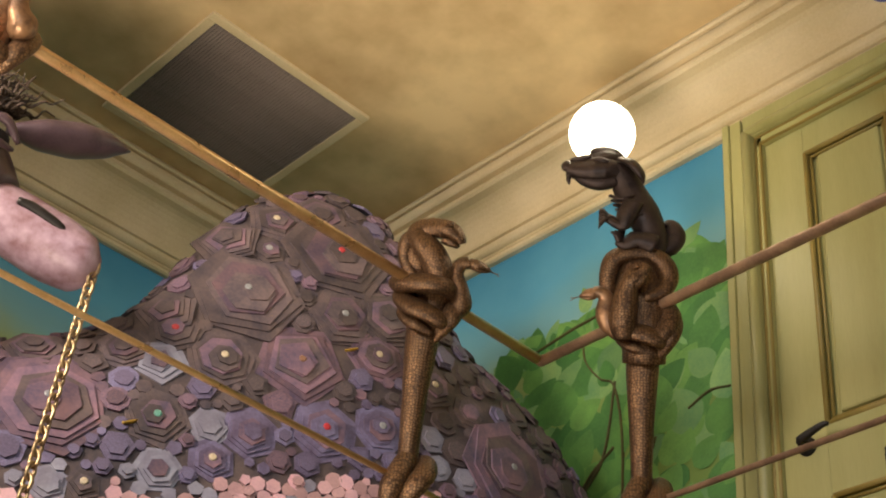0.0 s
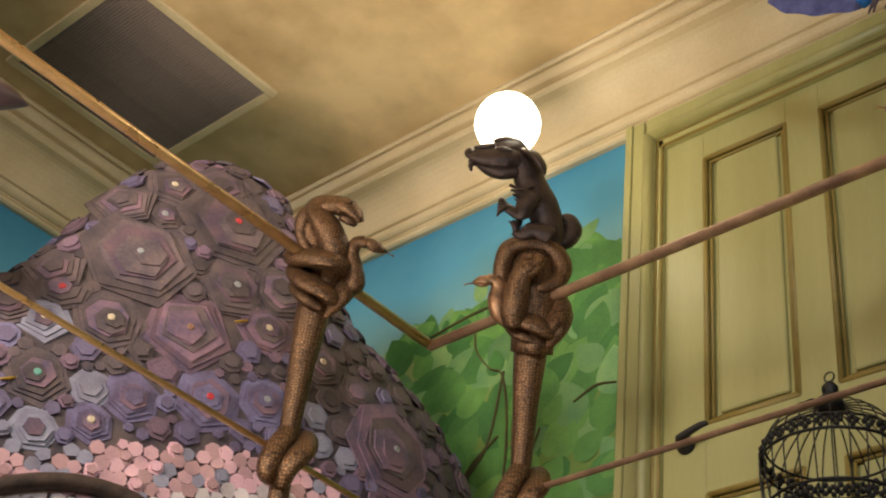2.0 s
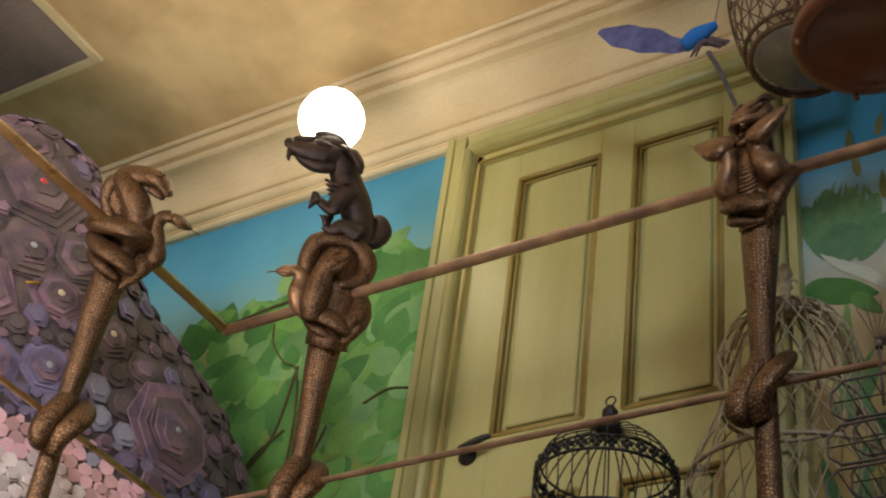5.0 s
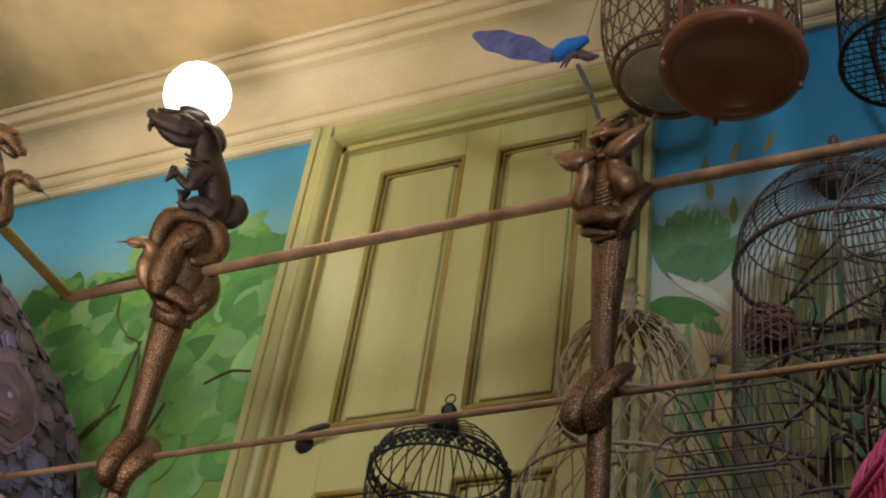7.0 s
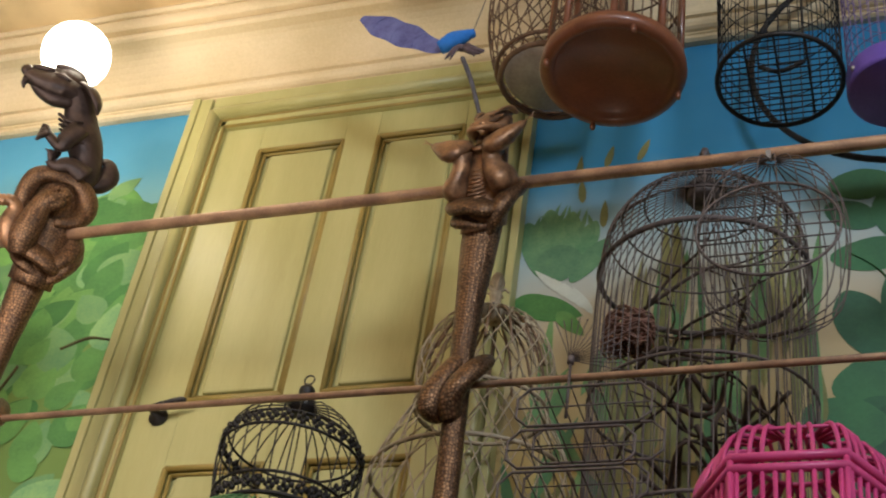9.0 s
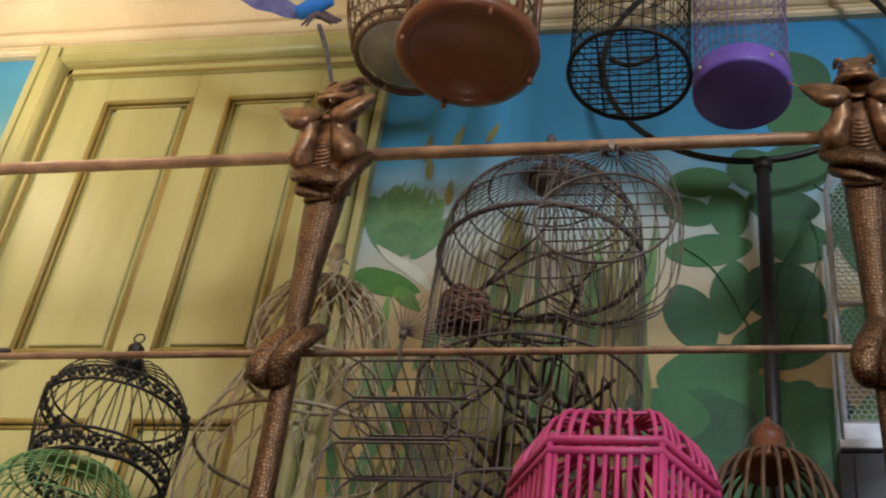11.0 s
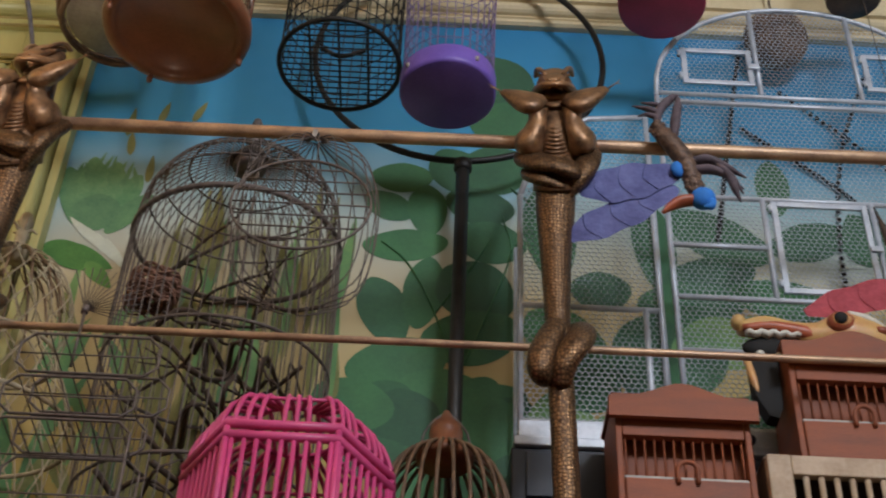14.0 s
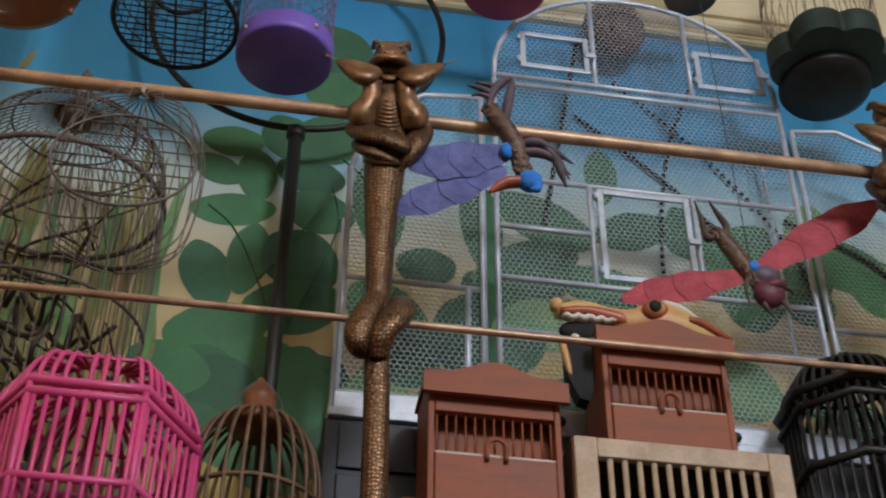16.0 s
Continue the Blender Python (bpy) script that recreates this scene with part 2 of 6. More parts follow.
        me.polygons.foreach_set("material_index", self.m)
        me.polygons.foreach_set("use_smooth", self.s)
        me.update()
        return me


def thing(name, loc, label, category, group="", kind=""):
    ob = new(name)
    ob.location = loc
    return tagged(ob, label, category, group, kind)


def part(name, shape, mats, parent, label=""):
    ob = new(name, shape.mesh(name, mats) if isinstance(shape, Shape) else shape)
    ob.parent = parent
    if label:
        ob["label"] = label
    if name in ("wirework", "wickerwork", "cane_cap", "filigree_band", "floor_grid"):
        ob["kind"] = "stuff"
    return ob


def solid(name, shape, mats, label, category, kind="", loc=(0, 0, 0), group=""):
    ob = new(name, shape.mesh(name, mats))
    ob.location = loc
    return tagged(ob, label, category, group, kind)


def curve(points, n=24):
    """A smooth run of n points through the given ones."""
    P = np.array(points, float)
    k = len(P)
    E = np.vstack([2 * P[0] - P[1], P, 2 * P[-1] - P[-2]])
    out = []
    for s in np.linspace(0, k - 1 - 1e-6, n):
        i, t = int(s), s - int(s)
        a, b, c, d = E[i], E[i + 1], E[i + 2], E[i + 3]
        out.append(0.5 * (2 * b + (c - a) * t + (2 * a - 5 * b + 4 * c - d) * t * t + (3 * b - a - 3 * c + d) * t ** 3))
    return np.array(out)


# ---- the setting ----
XW, YW, ZC = -2.39, 0.03, 2.58
XE, YS, ZF = 5.2, -6.2, -2.45


def wall(name, lo, hi, mat, label):
    return solid(name, Shape().box(lo, hi), mat, label, "wall", "structure")


wall("wall_west", (XW - 0.2, YS, ZF), (XW, YW + 0.2, ZC), SKY_LEFT, "wall painted with blue sky over green foliage")
wall("wall_north", (XW, YW, ZF), (-0.16, YW + 0.2, ZC), SKY_LEFT, "wall painted with blue sky over leafy bushes beside the door")
wall("wall_north_east", (0.775, YW, ZF), (XE, YW + 0.2, ZC), SKY_RIGHT, "wall painted with deep blue sky and large dark leaves")
wall("wall_over_door", (-0.16, YW, 2.10), (0.775, YW + 0.2, ZC), SKY_LEFT, "wall above the green door")
wall("wall_under_door", (-0.16, YW, ZF), (0.775, YW + 0.2, -0.02), PLASTER, "plain wall below the gallery door")
wall("wall_east", (XE, YS, ZF), (XE + 0.2, YW + 0.2, ZC), PLASTER, "plain plastered wall of the hall")
wall("wall_south", (XW, YS - 0.2, ZF), (XE, YS, ZC), PLASTER, "plain plastered wall of the hall")
solid("floor", Shape().box((XW, YS, ZF - 0.1), (XE, YW, ZF)), FLOORING, "dark wooden floor of the hall", "floor", "structure")
solid("ceiling", Shape().box((XW - 0.2, YS - 0.2, ZC), (XE + 0.2, YW + 0.2, ZC + 0.15)), CEILING, "mottled ochre yellow painted plaster ceiling", "ceiling", "structure")
solid("gallery_floor", Shape().box((XW, -0.62, -0.18), (XE, YW, 0.0)).box((XW, YS, -0.18), (-0.45, -0.62, 0.0)), FLOORING, "raised gallery floor behind the railing", "floor", "structure")


def cornice_profile():
    """Depth from the wall and height, from the lower bead up to the ceiling."""
    pts = [(0.0, -0.352), (0.018, -0.352), (0.027, -0.346), (0.029, -0.337), (0.020, -0.330), (0.028, -0.326)]
    pts += [(0.028 + 0.026 * math.sin(a), -0.322 + 0.026 * (1 - math.cos(a))) for a in np.linspace(0, math.pi / 2, 5)]
    pts += [(0.046, -0.292), (0.048, -0.286), (0.060, -0.284), (0.062, -0.274), (0.050, -0.268)]
    pts += [(0.050 + 0.085 * (1 - math.cos(a)), -0.262 + 0.136 * math.sin(a)) for a in np.linspace(0, math.pi / 2, 9)]
    pts += [(0.148, -0.124), (0.157, -0.116), (0.158, -0.102), (0.148, -0.092), (0.134, -0.086), (0.136, -0.078), (0.158, -0.076)]
    pts += [(0.158 + 0.012 * math.sin(a), -0.050 - 0.026 * math.cos(a)) for a in np.linspace(0.3, 2.8, 6)]
    pts += [(0.150, -0.024), (0.152, -0.018), (0.168, -0.018), (0.176, -0.010), (0.174, 0.0)]
    return pts


def cornice(name, p0, p1, inward, mitre):
    P = cornice_profile()
    p0, p1, d = np.array(p0, float), np.array(p1, float), np.array(inward, float)
    run = (p1 - p0) / np.linalg.norm(p1 - p0)
    verts = []
    for base, m in ((p0, mitre[0]), (p1, mitre[1])):
        verts += [(*(base + d * a + run * a * m), ZC + z - 0.001) for a, z in P]
    k = len(P)
    s = Shape().add(verts, [(i, i + 1, k + i + 1, k + i) for i in range(k - 1)], 0, False)
    solid(name, s, CORNICE, "cream plaster cornice with a cove and beads", "cornice", "structure")


cornice("trim_cornice_north", (XW, YW), (XE, YW), (0, -1), (1, -1))
cornice("trim_cornice_west", (XW, YS), (XW, YW), (1, 0), (1, -1))

# ---- door ----
door = thing("door_1", (0, 0, 0), "closed olive green panelled door with carved mouldings", "door", kind="structure")
s = Shape()
X0, X1, DT = -0.152, 0.768, 2.09
PANELS = ((-0.020, 0.256), (0.362, 0.632))
for a, b in ((X0, PANELS[0][0]), (PANELS[0][1], PANELS[1][0]), (PANELS[1][1], X1)):
    s.box((a, 0.0, 0.0), (b, 0.045, DT), 0, 0.002)
for a, b in PANELS:
    for lo, hi in ((0.0, 0.22), (0.872, 1.072), (1.99, DT)):
        s.box((a, 0.0, lo), (b, 0.045, hi), 0, 0.002)
part("door_leaf", s, DOOR_GREEN, door)
for a, b in PANELS:
    for lo, hi in ((0.22, 0.872), (1.072, 1.99)):
        p = Shape().box((a, 0.022, lo), (b, 0.04, hi)).box((a + 0.036, 0.010, lo + 0.03), (b - 0.036, 0.03, hi - 0.022), 0, 0.008)
        panel = part("panel", p, DOOR_GREEN, door)
        g = Shape()
        for e, y, t in ((0.003, 0.005, 0.0085), (0.017, 0.013, 0.0055)):
            for x in (a + e, b - e):
                g.tube([(x, y, lo + e), (x, y, hi - e)], t, 8)
            for z in (lo + e, hi - e):
                g.tube([(a + e, y, z), (b - e, y, z)], t, 8)
        part("moulding", g, DOOR_GROOVE, panel, "darker ochre moulding round the panel")
FACE = YW - 0.001
c = Shape()
# outer strip with a raised edge, a rounded bead, and steps down to the leaf
for x0, x1, y0 in ((-0.290, -0.266, -0.026), (-0.266, -0.226, -0.018), (-0.226, -0.217, 0.012), (0.812, 0.836, -0.016), (0.805, 0.812, 0.010)):
    c.box((x0, y0, 0), (x1, FACE, 2.232), 0, 0.003)
c.box((-0.217, -0.018, 2.178), (0.805, FACE, 2.232), 0, 0.003)
for x0, x1, y0, z1 in ((-0.217, -0.180, -0.026, 2.170), (0.768, 0.805, -0.026, 2.170), (-0.180, -0.172, -0.002, 2.134), (-0.172, X0, -0.014, 2.124)):
    c.box((x0, y0, 0), (x1, FACE, z1), 0, 0.003)
for z0, z1, y0 in ((2.132, 2.170, -0.026), (2.124, 2.132, -0.002), (DT, 2.124, -0.014)):
    c.box((-0.180 if z1 > 2.125 else -0.172, y0, z0), (0.768, FACE, z1), 0, 0.003)
for x in (-0.1985, 0.7865):
    c.tube([(x, -0.026, 0), (x, -0.026, 2.151)], 0.0175, 12)
c.tube([(-0.1985, -0.026, 2.151), (0.7865, -0.026, 2.151)], 0.0175, 12)
casing = part("door_casing", c, DOOR_GREEN, door, "stepped olive green door surround")
g = Shape()
for pts in ([(X0 - 0.005, -0.014, 0.0), (X0 - 0.005, -0.014, DT + 0.006)], [(X0 - 0.005, -0.014, DT + 0.006), (X1, -0.014, DT + 0.006)], [(-0.176, -0.010, 0), (-0.176, -0.010, 2.128)], [(-0.176, -0.010, 2.128), (X1, -0.010, 2.128)]):
    g.tube(pts, 0.0055, 8)
part("inner_bead", g, DOOR_GROOVE, casing, "narrow ochre beads inside the surround")
h = Shape().lathe([(0.0, -0.0), (0.026, 0.0), (0.026, 0.008), (0.012, 0.012), (0.010, 0.04), (0.0, 0.041)], 20)
h.v = [(x - 0.078, -z, y + 1.025) for x, y, z in h.v]
h.tube(curve([(-0.078, -0.040, 1.025), (-0.04, -0.045, 1.035), (0.0, -0.045, 1.045), (0.012, -0.042, 1.043)], 10), [0.012, 0.010, 0.008, 0.006], 8)
part("door_handle", h, BLACK_METAL, door, "dark lever handle")

# ---- ceiling vent ----
vent = thing("ceiling_vent", (-1.768, -0.925, ZC), "square dark return-air grille in a cream frame on the ceiling", "ceiling vent")
VG = material("vent_paint", (0.30, 0.245, 0.22), 0.6, scale=6.0, amount=0.45)
f = Shape()
W = 0.348
for a in (-1, 1):
    f.box((a * W - (0.035 if a > 0 else 0), -W, -0.016), (a * W + (0.035 if a < 0 else 0), W, 0.0), 0, 0.004)
    lo, hi = sorted((a * W, a * (W - 0.035)))
    f.box((-W + 0.035, lo, -0.016), (W - 0.035, hi, 0.0), 0, 0.004)
part("frame", f, CORNICE, vent, "cream painted frame")
# black sheet stands for the shade above the slats
part("shade_backing", Shape().box((-0.32, -0.32, -0.003), (0.32, 0.32, -0.0005)), BLACK_METAL, vent)
sl = Shape().box((-0.32, -0.0022, -0.0045), (0.32, 0.0022, 0.0045)).mesh("slat", VG)
for k in range(54):
    o = part("slat", sl, None, vent)
    o.location = (0, -0.313 + k * 0.0118, -0.009)
    o.rotation_euler = (radians(35), 0, 0)

# ---- painted foliage ----
PAINT_TUFT = material("mural_tuft_paint", (0.17, 0.33, 0.15), 0.75, dark=(0.075, 0.21, 0.10), scale=14.0, island=0.12)
PAINT_REED = material("mural_reed_paint", (0.30, 0.28, 0.10), 0.75, dark=(0.17, 0.19, 0.06), scale=12.0, island=0.25)

def leaf_outline(w, h, kind):
    if kind == "round":
        out = []
        for a in np.linspace(0, 2 * math.pi, 26, endpoint=False):
            tip = max(0.0, math.cos(a)) ** 6
            out.append((w * math.sin(a) * (1 + 0.16 * math.cos(a)) * (1 - 0.25 * tip), h * (math.cos(a) + 0.10 * tip)))
        return out
    half = []
    for q in np.linspace(0, 1, 12):
        half.append((w * math.sin(math.pi * q ** 0.72) ** 0.8, h * (2 * q - 1)))
    return half + [(-a, b) for a, b in half[-2:0:-1]]


def painted(name, leaves, mats, label):
    """Flat painted leaves on the north wall: x, z, half width, half height, lean, kind, paint."""
    s = Shape()
    for k, (x, z, w, h, lean, kind, paint) in enumerate(leaves):
        c, q = math.cos(lean), math.sin(lean)
        s.plate(leaf_outline(w, h, kind), (x, YW - 0.0015 - 0.000004 * k, z), (c, 0, q), (-q, 0, c), 0, paint)
    return solid(name, s, mats, label, "mural", "structure")


rng = random.Random(5)
bush = []
for k in range(620):
    x = rng.uniform(-2.3, -0.33)
    top = 1.72 + 0.12 * min(1, max(0, (x + 1.35) / 0.5)) + 0.045 * math.sin(9 * x)
    z = top - 0.02 - abs(rng.gauss(0, 0.55)) if k > 60 else top - rng.uniform(0, 0.06)
    if z < 0.3:
        continue
    size = rng.uniform(0.045, 0.095) * (0.6 if k <= 60 else 1.0)
    bush.append((x, z, size * 0.72, size, rng.uniform(-1.2, 1.2), "leaf", 0 if rng.random() < 0.8 else 1))
for x, z, size, tilt in ((-0.47, 1.92, 0.062, -0.9), (-1.126, 1.80, 0.05, -0.1), (-1.04, 1.80, 0.05, -0.5), (-0.90, 1.87, 0.055, 0.2), (-0.36, 1.77, 0.06, 1.1)):
    bush.append((x, z, size * 0.55, size, tilt, "leaf", 1))
bush.sort(key=lambda q: -q[1] + rng.uniform(0, 0.4))
painted("mural_bush", bush, [GREEN_LEAF, PALE_LEAF], "painted bright green heart-shaped leaves of a bush")
s = Shape()
for pts in ([(-0.90, 1.70), (-0.884, 1.616), (-0.82, 1.53), (-0.762, 1.48), (-0.725, 1.249), (-0.73, 0.8)], [(-0.95, 0.8), (-0.9, 1.1), (-0.8, 1.25), (-0.76, 1.5)], [(-1.15, 1.74), (-0.95, 1.77), (-0.8, 1.78)], [(-0.62, 0.8), (-0.66, 1.05), (-0.60, 1.25)], [(-0.944, 1.08), (-0.85, 1.20), (-0.76, 1.27)], [(-0.48, 1.30), (-0.40, 1.33), (-0.33, 1.32)]):
    P = curve([(x, YW - 0.003, z) for x, z in pts], 18)
    s.tube(P, [0.008, 0.011, 0.009], 6, flat=0.3)
solid("mural_stems", s, PAINT_STEM, "painted brown curving stems of the bush", "mural", "structure")

big = [(1.70, 1.62, 0.066, 0.042, 0.0), (1.84, 1.65, 0.055, 0.07, 0.5), (1.94, 1.66, 0.08, 0.07, 0.2), (1.67, 1.52, 0.06, 0.036, -0.5), (1.77, 1.51, 0.042, 0.07, 0.1),
       (1.90, 1.53, 0.075, 0.05, -0.3), (1.72, 1.39, 0.088, 0.042, 0.1), (1.93, 1.41, 0.075, 0.055, -0.3), (1.68, 1.18, 0.05, 0.085, 0.35), (1.77, 1.24, 0.042, 0.09, -0.12),
       (1.90, 1.25, 0.075, 0.085, 0.8), (1.89, 1.11, 0.10, 0.065, 0.25), (1.72, 1.02, 0.10, 0.065, 0.3), (1.93, 1.97, 0.10, 0.11, 0.4), (1.97, 1.83, 0.09, 0.07, -0.2),
       (2.08, 1.45, 0.055, 0.13, 0.1), (2.20, 1.27, 0.062, 0.05, 0.0), (2.34, 1.42, 0.045, 0.12, 0.1), (2.50, 1.46, 0.12, 0.06, -0.5), (2.47, 1.33, 0.10, 0.05, 0.25),
       (2.66, 1.64, 0.037, 0.08, 0.0), (2.42, 1.24, 0.11, 0.06, 0.1), (2.64, 1.27, 0.11, 0.05, -0.1), (2.73, 1.46, 0.087, 0.05, 0.4)]
leaves = [(x, z, 1.2 * w, 1.2 * h, a, "round", 0) for x, z, w, h, a in big]
for k in range(18):
    leaves.append((rng.uniform(1.62, 2.0), rng.uniform(0.6, 0.98), rng.uniform(0.06, 0.10), rng.uniform(0.05, 0.08), rng.uniform(-1, 1), "round", 0))
for k in range(24):
    x, z = rng.uniform(2.05, 2.85), rng.uniform(0.6, 1.16)
    leaves.append((x, z, rng.uniform(0.05, 0.09), rng.uniform(0.08, 0.13), rng.uniform(-1.6, 1.6), "round", 0 if rng.random() < 0.75 else 1))
for k in range(46):
    x, z = rng.uniform(2.85, 4.6), rng.uniform(0.6, 1.55)
    leaves.append((x, z, rng.uniform(0.06, 0.10), rng.uniform(0.09, 0.16), rng.uniform(-1.6, 1.6), "leaf" if k % 2 else "round", 0 if rng.random() < 0.85 else 1))
# grasses low beside the door, then the tuft, its drooping leaf and pale fronds
for k in range(30):
    leaves.append((0.90 + rng.uniform(-0.02, 0.30), rng.uniform(0.5, 1.16), rng.uniform(0.010, 0.024), rng.uniform(0.07, 0.16), rng.uniform(-0.6, 0.6), "leaf", 1 if k % 3 else 3))
for x, z, w, h, a in ((0.875, 1.50, 0.035, 0.10, 0.30), (0.915, 1.53, 0.038, 0.105, 0.12), (0.955, 1.52, 0.036, 0.10, -0.1), (0.995, 1.49, 0.034, 0.095, -0.35), (1.02, 1.45, 0.03, 0.08, -0.6), (0.94, 1.45, 0.06, 0.06, 0.0)):
    leaves.append((x, z, w, h, a, "round", 5))
for k in range(8):
    leaves.append((0.87 + 0.021 * k, 1.60 + rng.uniform(-0.03, 0.02), 0.007, rng.uniform(0.035, 0.06), rng.uniform(-0.5, 0.3), "leaf", 5))
for k in range(5):
    leaves.append((0.915 + 0.024 * k, 1.395 - 0.018 * k, 0.011, 0.055, 0.75 - 0.05 * k, "leaf", 2))
for x, z, w, h, a in ((0.885, 1.325, 0.034, 0.06, -1.5), (0.935, 1.30, 0.040, 0.085, -1.9), (0.985, 1.25, 0.022, 0.055, -2.4)):
    leaves.append((x, z, w, h, a, "leaf", 4))
for x, z, h, a in ((0.972, 1.78, 0.055, -0.05), (0.985, 1.70, 0.045, 0.1), (1.054, 1.82, 0.042, -0.2), (1.147, 1.83, 0.042, -0.35), (1.05, 1.61, 0.05, 0.0)):
    leaves.append((x, z, 0.011, h, a, "leaf", 3))
for k in range(60):
    leaves.append((rng.uniform(1.08, 1.58), rng.uniform(0.55, 1.42), rng.uniform(0.008, 0.020), rng.uniform(0.12, 0.24), rng.uniform(-0.14, 0.14), "leaf", 1 if k % 4 == 0 else 3))
painted("mural_foliage", leaves, [DARK_LEAF, PALE_LEAF, PAINT_WHITE, PAINT_REED, GREEN_LEAF, PAINT_TUFT], "painted large dark green leaves and pale palm fronds")
s = Shape()
for pts in ([(1.86, 0.75), (1.85, 1.0), (1.80, 1.18), (1.73, 1.33), (1.66, 1.40)], [(1.86, 1.0), (1.93, 1.2), (1.98, 1.38), (1.96, 1.50)], [(1.80, 1.18), (1.88, 1.32), (1.93, 1.42)], [(1.98, 1.38), (2.04, 1.52), (1.98, 1.60)]):
    s.tube(curve([(x, YW - 0.003, z) for x, z in pts], 18), [0.006, 0.007, 0.004], 6, flat=0.3)
solid("mural_leaf_stems", s, DARK_LEAF, "painted thin green stems of the large leaves", "mural", "structure")
west = Shape()
for k in range(70):
    y, z = rng.uniform(-2.6, -0.1), rng.uniform(0.5, 1.55)
    c, q = math.cos(k * 1.7), math.sin(k * 1.7)
    west.plate(leaf_outline(rng.uniform(0.04, 0.07), rng.uniform(0.1, 0.2), "leaf"), (XW + 0.0015 + 0.000004 * k, y, z), (0, c, q), (0, -q, c), 0, k % 2)
solid("mural_reeds", west, [GREEN_LEAF, PALE_LEAF], "painted long green leaves on the side wall", "mural", "structure")

# ---- railing ----
RY, RX, ZU, ZL = -0.45, -0.61, 1.285, 0.728
railing = thing("railing", (RX, RY, 0), "two polished bronze bars along the gallery edge, turning a corner", "railing")
for nm, z, rise, r in (("top_bar", ZU - 0.012, 0.032, 0.0145), ("lower_bar", ZL - 0.006, 0.026, 0.0075)):
    part(nm, Shape().tube([(XE - RX, 0, z + rise), (0.0, 0, z)], r, 14).ball((0, 0, z), r * 1.01), BRONZE_PLAIN, railing)
    part(nm, Shape().tube([(0, -r, z), (0, -5.0, z)], r, 14), BRONZE_LIT, railing, "bronze bar of the side run, warm lamplight put into its gold colour")


def lean(s, far):
    """Tips what stands proud of a post's middle downwards, as the cast figures bow to the hall."""
    s.v = [(x, y, z + y * (z + 0.9) / far) for x, y, z in s.v]
    return s


def snake_head(s, base, tip, r, up=(0, 0, 1)):
    """A wedge-shaped head from base to tip with a lower jaw, brows and a forked tongue."""
    b, t, u = np.array(base, float), np.array(tip, float), np.array(up, float)
    d = t - b
    L = np.linalg.norm(d)
    s.tube([b - 0.15 * d, b + 0.15 * d, b + 0.4 * d + u * 0.05 * r, b + 0.72 * d + u * 0.1 * r, t], [r * 0.75, r * 1.05, r * 0.9, r * 0.5, r * 0.22], 12, flat=0.85)
    s.tube([b + 0.1 * d - u * 0.45 * r, b + 0.45 * d - u * 0.55 * r, t - 0.1 * d - u * 0.25 * r], [r * 0.75, r * 0.55, r * 0.15], 10, flat=0.7)
    s.tube([b + 0.2 * d + u * 0.6 * r, b + 0.6 * d + u * 0.62 * r, t + u * 0.1 * r], [r * 0.3, r * 0.26, r * 0.12], 8)
    side = np.cross(d / L, u)
    for k in (-1, 1):
        s.ball(b + 0.35 * d + u * 0.6 * r + side * k * 0.5 * r, r * 0.26, 0, 8, 6)
        s.tube([t - 0.02 * d, t + d / L * 0.014, t + d / L * 0.024 + side * k * 0.006 + u * 0.005 * k], [0.0024, 0.0018, 0.001], 5)


def snake_body(s, top):
    """The upright body, thickening under the coils."""
    z = np.linspace(0.0, top, 40)
    wob = [(0.005 * math.sin(q * 5), 0.004 * math.cos(q * 4), q) for q in z]
    s.tube(wob, [0.0245, 0.0245, 0.0245, 0.0245, 0.0245, 0.0245, 0.0255, 0.031, 0.041, 0.046], 16)


def knot_shape():
    s = Shape()
    s.tube(curve([(0.0, -0.002, 0.81), (-0.018, -0.028, 0.768), (-0.034, -0.042, 0.727), (-0.038, -0.038, 0.69), (-0.028, -0.008, 0.665), (0.0, 0.02, 0.69)], 24), [0.020, 0.026, 0.028, 0.026, 0.022, 0.018], 14)
    s.tube(curve([(0.0, -0.018, 0.655), (0.007, -0.038, 0.70), (0.026, -0.044, 0.737), (0.042, -0.026, 0.763), (0.038, 0.012, 0.775), (0.0, 0.03, 0.75)], 24), [0.021, 0.026, 0.028, 0.028, 0.024, 0.018], 14)
    return lean(s, 2.22)


def coil_shape():
    """The thick coils that wrap the post under the heads."""
    s = Shape()
    s.tube(curve([(0.02, 0.05, 1.262), (-0.045, 0.035, 1.262), (-0.064, -0.008, 1.248), (-0.042, -0.046, 1.236), (0.0, -0.058, 1.226), (0.034, -0.050, 1.204), (0.046, -0.02, 1.176)], 34), [0.022, 0.026, 0.028, 0.029, 0.028, 0.024, 0.012], 14)
    s.tube(curve([(0.03, 0.04, 1.275), (0.068, 0.005, 1.258), (0.068, -0.03, 1.234), (0.058, -0.036, 1.206), (0.042, -0.028, 1.168), (0.022, -0.016, 1.125)], 28), [0.02, 0.027, 0.028, 0.026, 0.020, 0.008], 12)
    s.tube(curve([(0.02, 0.04, 1.205), (-0.036, 0.03, 1.212), (-0.052, -0.008, 1.202), (-0.03, -0.042, 1.186), (0.018, -0.040, 1.160)], 22), [0.018, 0.023, 0.025, 0.023, 0.012], 12)
    return lean(s, 2.22)


